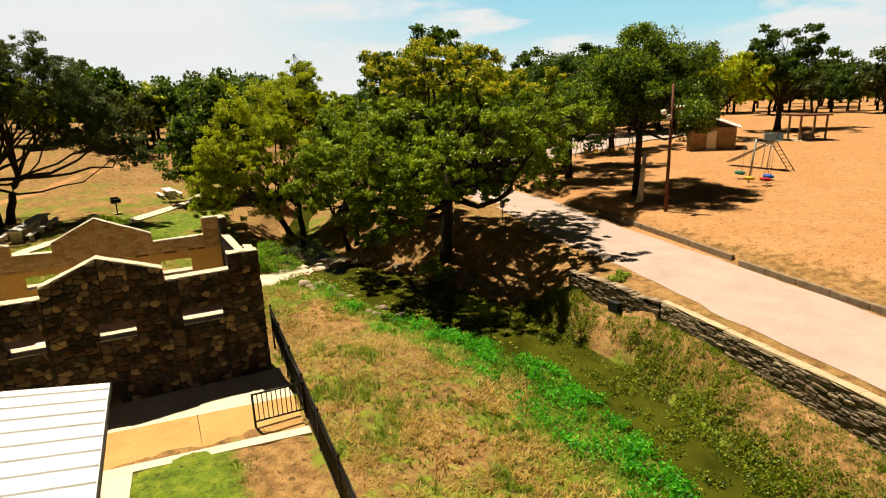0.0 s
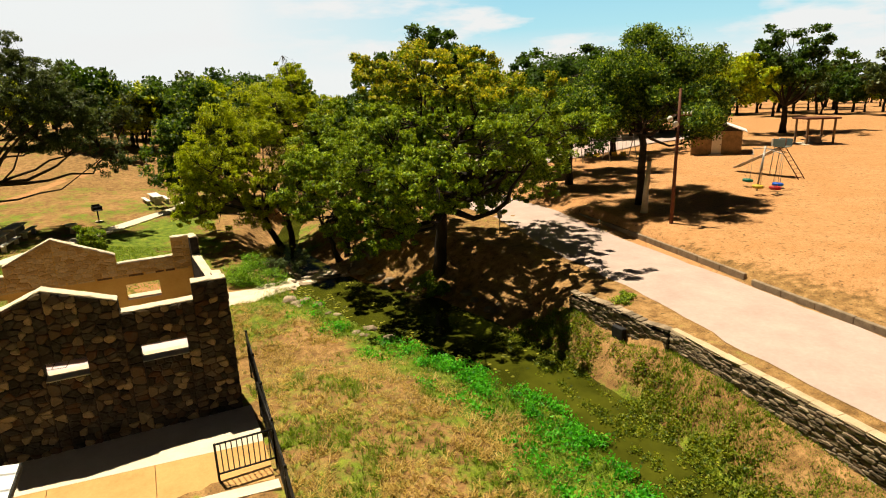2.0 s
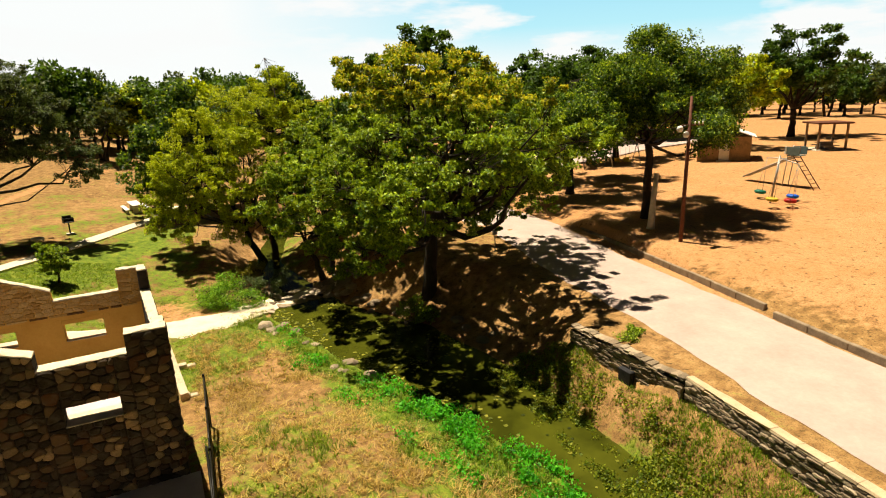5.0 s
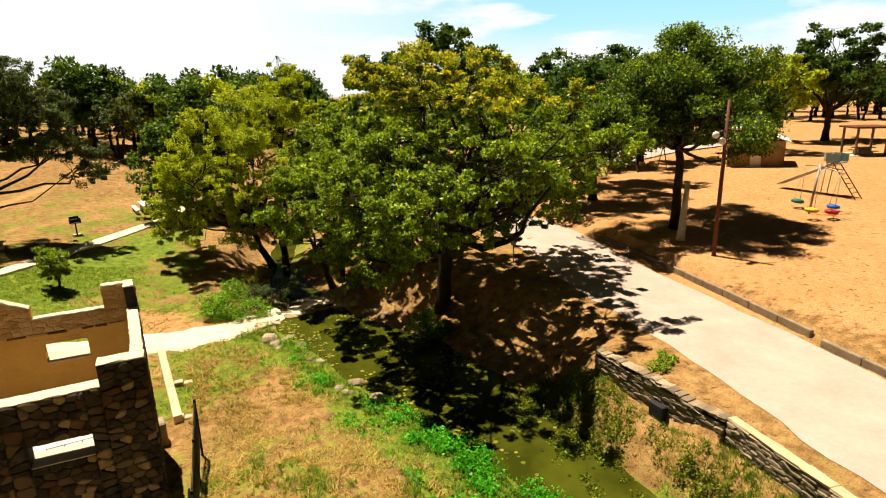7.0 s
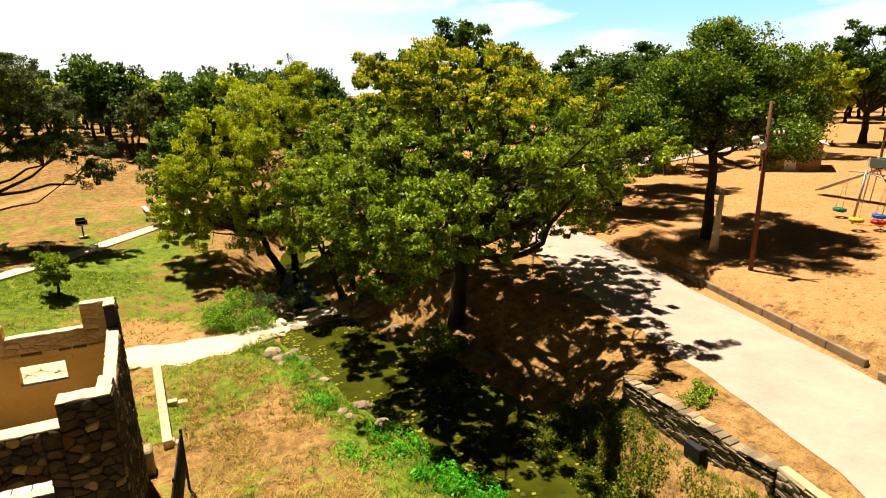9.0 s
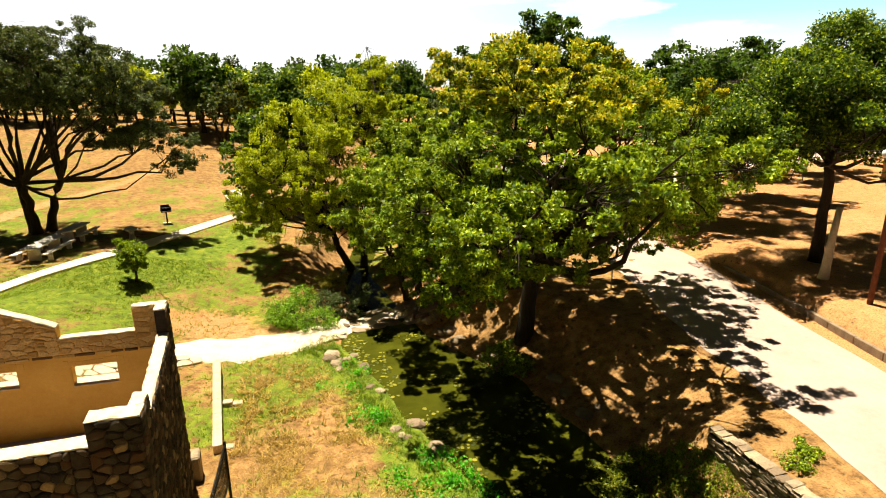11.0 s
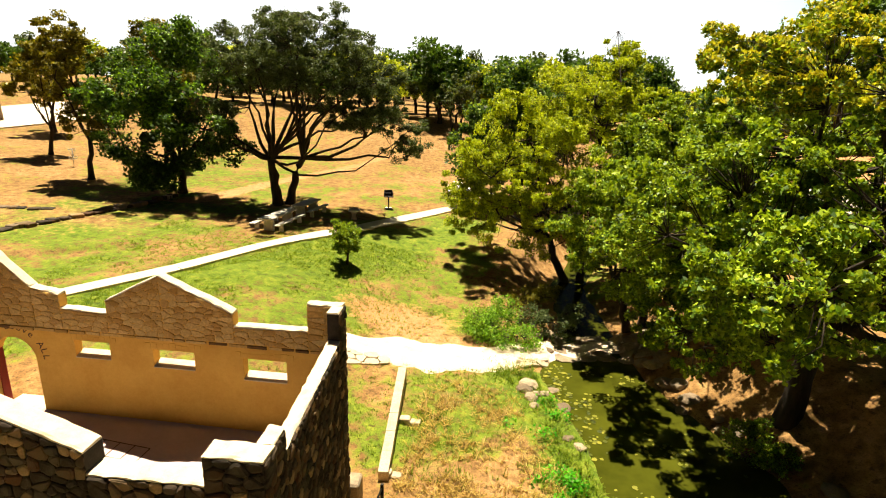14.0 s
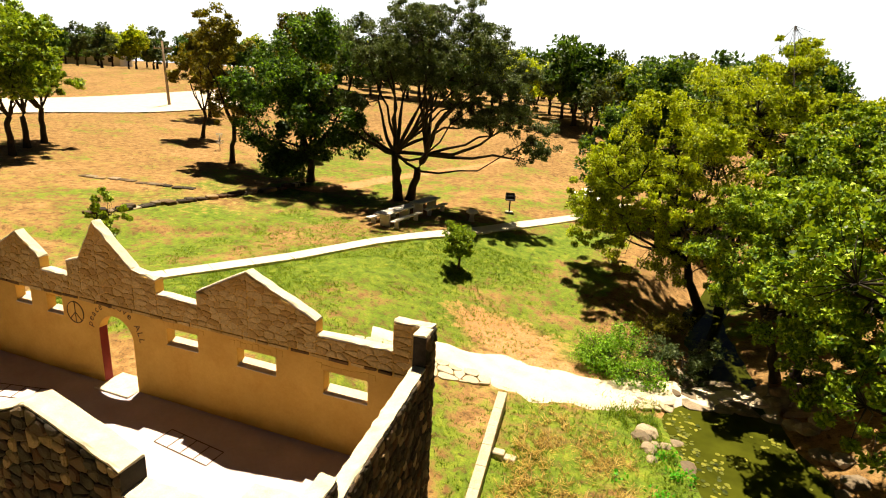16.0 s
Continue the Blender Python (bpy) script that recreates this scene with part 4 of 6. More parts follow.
make_tree("oak_tree", "dark oak shading the far end of the lawn", 35.6, 47.6,
          [(0, 0, 8.8, 4.2, 4.0, 3.0), (-3.0, 1.6, 7.0, 3.2, 3.0, 2.4), (3.2, -1.6, 7.2, 3.2, 3.0, 2.4)], (0.34, 3.2, 0, 0), L_DEEP, 15000, 0.30, 140, 1, 18)
make_tree("oak_tree", "dark oak beside the park road", 29.2, 50.6,
          [(0, 0, 8.4, 3.8, 3.6, 2.8), (-2.4, 1.2, 6.6, 3.0, 2.8, 2.2), (2.6, -1.0, 6.8, 2.8, 2.8, 2.2)], (0.32, 3.0, 0, 0), L_OAK, 13000, 0.30, 130, 1, 19)
make_tree("oak_tree", "dark oak across the lane", 46.5, 53.0,
          [(0, 0, 8.6, 4.2, 4.0, 3.0), (-3.0, 1.6, 7.0, 3.2, 3.0, 2.4), (3.2, -1.4, 7.4, 3.2, 3.0, 2.4)], (0.34, 3.0, 0, 0), L_DEEP, 13000, 0.32, 130, 1, 20)
make_tree("cedar_tree", "dense dark cedar behind the creek", 4.8, 60,
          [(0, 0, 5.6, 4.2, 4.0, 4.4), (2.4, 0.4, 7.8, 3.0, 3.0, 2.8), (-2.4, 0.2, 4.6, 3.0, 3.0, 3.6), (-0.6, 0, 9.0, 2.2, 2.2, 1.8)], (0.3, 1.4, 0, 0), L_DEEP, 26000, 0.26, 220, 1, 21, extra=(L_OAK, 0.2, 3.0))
make_tree("live_oak_tree", "old live oak with three dark trunks and open grey-green crown", -11.6, 52.4,
          [(1.2, 0, 11.0, 4.2, 3.8, 2.0), (-2.8, 0.4, 9.2, 3.2, 3.0, 2.0), (4.8, -0.6, 8.8, 3.2, 2.8, 1.8), (7.6, -1.0, 6.2, 2.6, 2.2, 1.3), (9.0, -1.0, 4.4, 1.5, 1.5, 0.9), (-4.4, -0.4, 6.0, 2.4, 2.0, 1.4),
           (3.2, 0.2, 8.2, 2.8, 2.2, 1.5), (5.6, 1.0, 6.2, 2.6, 2.2, 1.2), (4.8, 0.2, 10.6, 2.8, 2.6, 1.5), (6.6, -0.2, 8.4, 2.2, 2.2, 1.4), (-2.8, 0.6, 11.0, 2.6, 2.4, 1.5), (2.6, 0.6, 12.2, 2.8, 2.6, 1.2), (-0.6, 2.2, 9.8, 3.2, 2.6, 2.0)],
          (0.38, 3.4, 0.2, 0), L_OLIVE, 130000, 0.125, 1250, 3, 22, tufts=0.18)
# brighter leaves above 5 m put a sunlit top into the crown's colour
make_tree("pecan_tree", "dense dark green tree on the hillside", -19.4, 52.8,
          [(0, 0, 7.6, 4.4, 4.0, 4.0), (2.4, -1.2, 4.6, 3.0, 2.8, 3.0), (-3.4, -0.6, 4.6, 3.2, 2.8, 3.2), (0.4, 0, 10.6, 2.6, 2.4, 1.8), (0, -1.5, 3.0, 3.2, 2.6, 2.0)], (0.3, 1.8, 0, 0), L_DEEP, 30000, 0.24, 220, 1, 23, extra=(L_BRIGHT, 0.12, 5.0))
make_tree("ash_tree", "slender tree with thinning yellow-brown leaves", -27.6, 54.0,
          [(0, 0, 8.2, 2.5, 2.4, 2.8), (0.5, 0, 5.2, 2.1, 2.0, 2.0), (-0.6, 0, 10.4, 1.8, 1.8, 1.4)], (0.2, 3.0, 0.3, 0), L_BROWN, 14000, 0.22, 120, 1, 24)
make_tree("ash_tree", "slender half-bare tree with browning leaves", -25.8, 61.0,
          [(0, 0, 8.2, 2.6, 2.6, 3.0), (0.8, 0, 5.2, 2.2, 2.2, 2.2), (-0.4, 0, 11.0, 1.7, 1.7, 1.5)], (0.19, 3.0, 0.2, 0), L_BROWN, 12000, 0.22, 120, 1, 25)
make_tree("ash_tree", "small yellowing tree by the parking lot", -44.5, 70.5,
          [(0, 0, 5.6, 2.4, 2.4, 2.4), (1.0, 0, 7.6, 1.6, 1.6, 1.4)], (0.2, 2.4, 0, 0), L_BROWN, 5000, 0.30, 70, 1, 26)
make_tree("ash_tree", "yellowing ash with thin open crown on the slope", -36.5, 60.5,
          [(0, 0, 6.6, 2.2, 2.2, 2.4), (0.6, 0, 8.8, 1.6, 1.6, 1.4)], (0.18, 2.6, 0.4, 0), L_BROWN, 8000, 0.24, 90, 1, 126)
for x, y, s in ((-38.5, 44.0, 31), (-40.4, 46.4, 32), (-41.6, 48.6, 33)):
    make_tree("elm_tree", "dark green tree in a small grove on the slope", x, y,
              [(0, 0, 7.6, 2.4, 2.4, 2.8), (0.8, 0, 5.2, 2.0, 2.0, 1.8), (-0.8, 0, 5.6, 1.9, 1.9, 1.8)], (0.22, 2.8, 0.1, 0), L_OAK, 8000, 0.27, 90, 1, s)
make_tree("young_tree", "young leafy tree behind the ruined wall", -17.4, 33.8,
          [(0, 0, 2.3, 0.8, 0.8, 0.7), (0.2, 0, 1.6, 0.7, 0.7, 0.6)], (0.05, 0.8, 0, 0), L_OAK, 2600, 0.13, 40, 1, 34)
make_tree("young_tree", "small dense rounded tree on the lawn", -3.8, 42.1,
          [(0, 0, 1.65, 0.9, 0.9, 0.75), (0, 0, 1.05, 0.75, 0.75, 0.5)], (0.07, 0.6, 0, 0), L_OAK, 9000, 0.10, 110, 1, 35)
make_tree("shrub", "loose bright green shrub at the creek bank", 4.3, 37.5,
          [(0, 0, 0.7, 1.3, 1.2, 0.7), (0.9, -0.4, 0.5, 1.0, 0.9, 0.5), (-0.8, 0.4, 0.9, 0.9, 0.9, 0.6), (0.3, 0.8, 1.3, 0.7, 0.7, 0.6)], (0.04, 0.3, 0, 0), L_BRIGHT, 8500, 0.085, 300, 4, 36, category="shrub", tufts=0.55)
make_tree("shrub", "grey-green brush on the creek bank", 6.9, 38.8,
          [(0, 0, 0.6, 1.1, 1.0, 0.6), (0.8, 0.6, 0.8, 0.8, 0.8, 0.5), (-0.9, 0.9, 0.6, 0.8, 0.7, 0.5)], (0.03, 0.25, 0, 0), L_OLIVE, 6000, 0.085, 140, 4, 37, category="shrub", tufts=0.42)
make_tree("shrub", "half-dry brown brush beside the creek", 5.6, 41.6,
          [(0, 0, 0.5, 1.0, 0.9, 0.5), (0.9, 0.3, 0.6, 0.8, 0.7, 0.5)], (0.03, 0.2, 0, 0), L_BROWN, 4000, 0.08, 110, 4, 38, category="shrub", tufts=0.42)
make_tree("shrub", "low green brush under the creekside oak", 12.6, 30.6,
          [(0, 0, 0.7, 0.9, 0.8, 0.6), (0.6, -0.4, 0.5, 0.7, 0.6, 0.4)], (0.03, 0.25, 0, 0), L_OAK, 5000, 0.09, 100, 4, 39, category="shrub", tufts=0.42)
make_tree("shrub", "green weeds sprouting beside the stone wall", 16.9, 20.0,
          [(0, 0, 0.18, 0.7, 0.6, 0.16), (0.5, 0.5, 0.15, 0.5, 0.5, 0.14)], (0.015, 0.08, 0, 0), L_OAK, 2600, 0.06, 70, 4, 40, category="shrub", tufts=0.45)

# far woods: a few kinds of tree, repeated with their parts
far_kinds = [
    make_tree("woodland_tree", "dark green tree in the distant woodland", -2.0, 96, [(0, 0, 6.0, 3.6, 3.4, 3.2), (1.8, 0, 4.4, 2.8, 2.8, 2.2), (-1.8, 0, 4.6, 2.8, 2.8, 2.2)], (0.26, 2.0, 0, 0), L_DEEP, 4200, 0.5, 70, 1, 41, twigs=False),
    make_tree("woodland_tree", "olive green tree in the distant woodland", -9.0, 100, [(0, 0, 6.4, 3.0, 3.0, 3.0), (1.4, 0, 4.2, 2.4, 2.4, 2.0), (-1.6, 0, 5.0, 2.2, 2.2, 2.0)], (0.24, 2.2, 0, 0), L_OLIVE, 3600, 0.5, 60, 1, 42, twigs=False),
    make_tree("woodland_tree", "yellow-green tree in the distant woodland", -15.0, 97, [(0, 0, 5.8, 2.8, 2.8, 2.6), (1.2, 0, 4.2, 2.2, 2.2, 1.8)], (0.22, 2.0, 0, 0), L_LIME, 3400, 0.5, 60, 1, 43, twigs=False),
    make_tree("woodland_tree", "grey half-bare tree in the distant woodland", -3.5, 88, [(0, 0, 6.2, 2.6, 2.6, 2.6), (-1.4, 0, 4.4, 2.0, 2.0, 1.6), (1.6, 0, 5.0, 2.0, 2.0, 1.6)], (0.24, 2.6, 0, 0), L_OLIVE, 1700, 0.36, 70, 3, 44),
]
rng = np.random.default_rng(5)
spots = []
for a in np.arange(-58, 84, 1.7):
    for ring in range(4 if a > -8 else 3):
        ang = radians(a + rng.uniform(-1, 1))
        dist = (100, 122, 150, 88)[ring] + rng.uniform(-8, 8)
        if a < -33:
            dist += 55
        if a > 54:
            dist += 30
        elif a > 44:
            dist -= 8
        spots.append((5 + dist * math.sin(ang), 12 + dist * math.cos(ang)))
for i, (x, y) in enumerate(spots):
    k = int(rng.choice(4, p=[0.5, 0.24, 0.18, 0.08]))
    s = rng.uniform(0.8, 1.25)
    t = copy_thing(far_kinds[k], pose(x, y, gz(x, y) - 0.2, 0, 0, rng.uniform(0, 360)))
    t.scale = (s, s, s * rng.uniform(0.85, 1.1))

# ---- walkway, fence and shed by the ruin ----
def slab_between(name, pts, z0, z1, material, label, category, kind="structure"):
    """A slab over a plan polygon; z1 may differ point by point."""
    bm = bmesh.new()
    tops = z1 if isinstance(z1, (list, tuple)) else [z1] * len(pts)
    lo = [bm.verts.new((x, y, z0)) for x, y in pts]
    hi = [bm.verts.new((x, y, z)) for (x, y), z in zip(pts, tops)]
    n = len(pts)
    bm.faces.new(hi)
    bm.faces.new(lo[::-1])
    for i in range(n):
        bm.faces.new([lo[i], lo[(i + 1) % n], hi[(i + 1) % n], hi[i]])
    bmesh.ops.recalc_face_normals(bm, faces=bm.faces)
    return tagged(part(name, bm, material), label, category, "", kind)


slab_between("pavement", [(-9, 19.52), (1.75, 18.47), (1.75, 20.73), (-9, 20.73)], -1.7, [-1.12, -1.12, -1.1, -1.1], M_CONCRETE, "pale concrete walkway along the ruin wall", "walkway")
for i, (a, b) in enumerate(((-9, -6.2), (-6.2, -3.6), (-3.6, -1.1), (-1.1, 1.75))):
    ya = lambda x: 19.5 - 0.0977 * (x + 9)
    slab_between("ramp", [(a + 0.008, ya(a) - 1.5), (b - 0.008, ya(b) - 1.5), (b - 0.008, ya(b)), (a + 0.008, ya(a))], -1.75, [-1.42, -1.42, -1.115, -1.115], M_WALK, "sloping tan concrete apron slab", "walkway")
slab_between("pavement", [(-9, 17.62), (1.8, 16.4), (1.8, 16.8), (-9, 17.92)], -1.7, -1.33, M_CONCRETE, "pale concrete edging strip", "edging")
slab_between("pavement", [(-4.6, 15.2), (-2.95, 15.0), (-2.85, 17.0), (-4.5, 17.2)], -1.7, -1.335, M_CONCRETE, "pale concrete pad beside the shed", "pavement")


def iron_fence():
    root = empty("iron_fence")
    tagged(root, "black iron picket fence along the creek bank", "fence")
    ys_ = np.arange(4.0, 24.9, 2.3)
    line = lambda y: 1.62 + (y - 11.5) * 0.05
    gnd = lambda y: -1.45 + 0.06 * ease(11, 24, y)
    for y in ys_:
        z = float(gnd(y))
        part("post", box((line(y) - 0.035, y - 0.035, z - 0.7), (line(y) + 0.035, y + 0.035, z + 1.32), None, 0.006), M_IRON, root)
    for a, b in zip(ys_[:-1], ys_[1:]):
        for h in (0.12, 1.02, 1.22):
            tube("rail", [(line(a), a, float(gnd(a)) + h), (line(b), b, float(gnd(b)) + h)], 0.026, M_IRON, root, "", 4)
        for y in np.arange(a + 0.115, b - 0.05, 0.115):
            z = float(gnd(y))
            tube("picket", [(line(y), y, z + 0.08), (line(y), y, z + 1.24)], 0.011, M_IRON, root, "", 4)
    return root


iron_fence()


def railing_panel(a, b, z, h):
    root = empty("railing")
    tagged(root, "short black iron railing across the walkway", "railing")
    a, b = np.array(a), np.array(b)
    for p in (a, b):
        part("post", box((p[0] - 0.03, p[1] - 0.03, z - 0.3), (p[0] + 0.03, p[1] + 0.03, z + h + 0.03), None, 0.005), M_IRON, root)
    for k in (0.1, h):
        tube("rail", [(*a, z + k), (*b, z + k)], 0.032, M_IRON, root, "", 4)
    for t in np.linspace(0, 1, 12)[1:-1]:
        p = a + (b - a) * t
        tube("picket", [(*p, z + 0.1), (*p, z + h)], 0.015, M_IRON, root, "", 4)


railing_panel((0.4, 17.5), (1.9, 17.5), -1.25, 0.98)
railing_panel((1.9, 17.5), (1.98, 20.4), -1.2, 0.95)


def metal_shed():
    root = empty("metal_shed", pose(-6.3, 8.5, -1.4))
    tagged(root, "small shed with white ribbed metal roof", "shed")
    part("wall", box((-3.3, -5.0, 0), (3.3, 4.2, 4.1)), M_WHITE, root)
    slope = math.tan(radians(9.2))
    for s in (1, -1):
        bm = bmesh.new()
        add_box(bm, (0, -5.5, -0.03), (3.78, 4.56, 0.02))
        for v in bm.verts:
            v.co.z -= v.co.x * slope
            v.co.x *= s
        bmesh.ops.recalc_face_normals(bm, faces=bm.faces)
        pan = part("roof_sheet", bm, M_TIN, root)
        pan.location = (0, 0, 4.92)
        for y in np.arange(-5.4, 4.5, 0.44):
            rb = bmesh.new()
            prof = [(-0.035, 0.0), (-0.018, 0.03), (0.018, 0.03), (0.035, 0.0)]
            ends = [[rb.verts.new((x * s, y + py, 4.942 + pz - x * slope)) for py, pz in prof] for x in (0.02, 3.76)]
            for k in range(3):
                rb.faces.new([ends[0][k], ends[0][k + 1], ends[1][k + 1], ends[1][k]])
            bmesh.ops.recalc_face_normals(rb, faces=rb.faces)
            part("rib", rb, M_TIN, root)
        part("fascia", box((3.79 * s - 0.015, -5.5, 4.25), (3.79 * s + 0.015, 4.56, 4.34)), M_IRON, root)
    part("ridge_cap", box((-0.16, -5.5, 4.93), (0.16, 4.56, 4.965), None, 0.01), M_TIN, root)
    part("gable_trim", box((-3.7, 4.57, 4.26), (3.7, 4.6, 4.32)), M_IRON, root)


metal_shed()

# ---- retaining wall, kerbs, path, low wall ----
M_COPE = mat_plain("tan_coping_concrete", (0.36, 0.27, 0.17), (0.54, 0.42, 0.28), 2.2, 0.92, bump=0.5)
def leaning_wall(name, label, a, b, z0, z1, thick, seed, stone, ragged, singles, top_material):
    """A stone wall between two plan points, stones on the creek face (to the west)."""
    dx, dy = b[0] - a[0], b[1] - a[1]
    ln = math.hypot(dx, dy)
    root = empty(name, pose(a[0], a[1], 0, 0, 0, math.degrees(math.atan2(dy, dx))))
    tagged(root, label, "wall", "", "structure")
    rng = random.Random(seed)
    n = max(2, round(ln / 0.8))
    tops = [z1 + rng.uniform(-ragged, ragged * 0.4) for _ in range(n + 1)]
    outline = [(ln * i / n, tops[i]) for i in range(n + 1)]
    panels = [[(ln * i / n, z0), (ln * (i + 1) / n, z0), (ln * (i + 1) / n, tops[i + 1]), (ln * i / n, tops[i])] for i in range(n)]
    for p in panels:
        part("wall_core", prism(p, "y", -thick + 0.0, -0.01), M_MORTAR, root)
    root["length"] = ln
    big = [[(0, z0), (ln, z0), (ln, min(tops)), (0, min(tops))]]
    caps = [[(ln * i / n, min(tops)), (ln * (i + 1) / n, min(tops)), (ln * (i + 1) / n, tops[i + 1] + 1e-3), (ln * i / n, tops[i] + 1e-3)] for i in range(n)]
    face_with_stones(root, big + [c for c in caps if c[2][1] - c[0][1] > 0.05], "y", 0.0, 1, 0.36, stone, seed, singles, lambda u, z: -u, 0.3, 0.07, 0.006)
    if top_material:
        for i in range(n):
            u0, u1 = outline[i][0], outline[i + 1][0]
            m = 1 if ragged < 0.1 else 3
            for k in range(m):
                ua, ub = u0 + (u1 - u0) * k / m, u0 + (u1 - u0) * (k + 1) / m
                zt = (tops[i] + tops[i + 1]) / 2 + rng.uniform(0, ragged * 0.4)
                bm = box((ua + 0.001, -thick + 0.04, zt), (ub - 0.001, 0.05, zt + rng.uniform(0.07, 0.085 + 0.2 * ragged)), None, 0.012)
                for v in bm.verts:
                    v.co += Vector((rng.uniform(-0.015, 0.015), rng.uniform(-0.03, 0.03) * (1 + 6 * ragged), rng.uniform(-0.01, 0.01)))
                part("coping", bm, top_material, root)
    return root


leaning_wall("retaining_wall", "coursed grey limestone retaining wall with flat coping beside the road", (12.8, -6), (15.85, 16.6), -2.2, -0.16, 0.3, 51, M_DRYSTONE, 0.02, 150, M_COPE)
leaning_wall("retaining_wall_north", "crumbling dry-stacked limestone wall on the creek bank", (15.78, 16.62), (15.55, 21.9), -2.1, -0.22, 0.34, 52, M_DRYSTONE, 0.14, 140, M_DRYSTONE)
hole_stone = part("wall_drain", box((15.42, 18.55, -1.25), (15.66, 19.15, -0.72), None, 0.03), M_DARK)
tagged(hole_stone, "dark drain opening in the dry stone wall", "drain", "", "structure")


def kerb_run(name, label, pts, z0, z1, half):
    root = empty(name)
    tagged(root, label, "kerb", "", "structure")
    rng = random.Random(7)
    for (xa, ya_), (xb, yb) in zip(pts[:-1], pts[1:]):
        ln = math.hypot(xb - xa, yb - ya_)
        n = max(1, round(ln / 1.5))
        m = pose(xa, ya_, 0, 0, 0, math.degrees(math.atan2(yb - ya_, xb - xa)))
        for i in range(n):
            part("kerb_block", box((ln * i / n + 0.006, -half, z0), (ln * (i + 1) / n - 0.006, half, z1 + rng.uniform(-0.015, 0.015)), m, 0.025), M_KERB, root)


M_KERB = mat_plain("weathered_kerb_concrete", (0.13, 0.095, 0.065), (0.30, 0.23, 0.155), 2.5, 0.92, bump=0.5)
kerb_run("kerb_north", "weathered brown concrete kerb wall beside the lawn", [(26.35, 34.3), (25.55, 29.5), (24.5, 24.0), (23.45, 19.25)], -0.8, 0.02, 0.085)
kerb_run("kerb_south", "weathered concrete kerb wall beside the lawn", [(23.1, 18.65), (21.95, 12.3), (19.9, 0), (18.6, -8)], -0.8, -0.02, 0.095)


def strip_path(name, pts, width, material, label, seam=1.6):
    """A footpath of slabs laid on the ground."""
    root = empty(name)
    tagged(root, label, "footpath", "", "structure")
    for (xa, ya_), (xb, yb) in zip(pts[:-1], pts[1:]):
        ln = math.hypot(xb - xa, yb - ya_)
        ux, uy = (xb - xa) / ln, (yb - ya_) / ln
        n = max(1, round(ln / seam))
        for i in range(n):
            bm = bmesh.new()
            quad = []
            for s, w in ((i / n, -1), (i / n, 1), ((i + 1) / n, 1), ((i + 1) / n, -1)):
                s = s * ln + (0.008 if w < 0 else 0.008) * (1 if s == i / n else -1)
                quad.append((xa + ux * s - uy * w * width / 2, ya_ + uy * s + ux * w * width / 2))
            hi = [bm.verts.new((x, y, gz(x, y) + 0.09)) for x, y in quad]
            lo = [bm.verts.new((x, y, gz(x, y) - 0.1)) for x, y in quad]
            bm.faces.new(hi)
            for k in range(4):
                bm.faces.new([hi[k], lo[k], lo[(k + 1) % 4], hi[(k + 1) % 4]])
            bmesh.ops.recalc_face_normals(bm, faces=bm.faces)
            part("slab", bm, material, root)


strip_path("footpath", [(-19, 22), (-16, 29), (-13.66, 33.3), (-10.7, 37.8), (-8.6, 42.0), (-6.4, 45.4), (-4.6, 48.3), (-2.9, 51.7), (-0.7, 55.8), (1.4, 59.2), (3.0, 64)], 0.95, M_CONCRETE, "pale concrete footpath across the lawn")


def flagstones(name, label, region, size, seed, material, lift=0.06):
    """Flat irregular stones set in the ground over a convex plan region."""
    rng = random.Random(seed)
    root = empty(name)
    tagged(root, label, "paving", "", "structure")
    for cell in rubble(region, size, rng, 0.9):
        vs, fs, (cx_, cy_) = stone_mesh(cell, rng, 0.012, 0.03)
        z = max(gz(cx_, cy_) + lift - 0.02, WATER_Z + 0.02)
        me = bpy.data.meshes.new("flagstone")
        me.from_pydata([(u, v, o) for u, o, v in vs], [], fs)
        me.materials.append(material)
        ob = new("flagstone", me)
        ob.location = (cx_, cy_, z)
        ob.rotation_euler = (math.atan((gz(cx_, cy_ + 0.3) - gz(cx_, cy_ - 0.3)) / 0.6), -math.atan((gz(cx_ + 0.3, cy_) - gz(cx_ - 0.3, cy_)) / 0.6), 0)
        ob.parent = root


M_FLAG = mat_stone("pale_flagstone", [(0.60, 0.48, 0.34), (0.66, 0.54, 0.39), (0.70, 0.58, 0.43), (0.63, 0.51, 0.36)], 0.8, 0.2)
flagstones("flagstone_path", "sunlit pale flagstone path behind the ruin", [(-6.2, 31.4), (-5.2, 30.8), (0.4, 33.9), (0.0, 35.5), (-2.5, 34.6)], 0.55, 61, M_FLAG)
flagstones("flagstone_crossing", "half-buried pale stones at the end of the sandy path", [(5.4, 35.2), (6.6, 35.8), (6.8, 37.6), (5.2, 37.4)], 0.6, 62, M_FLAG)


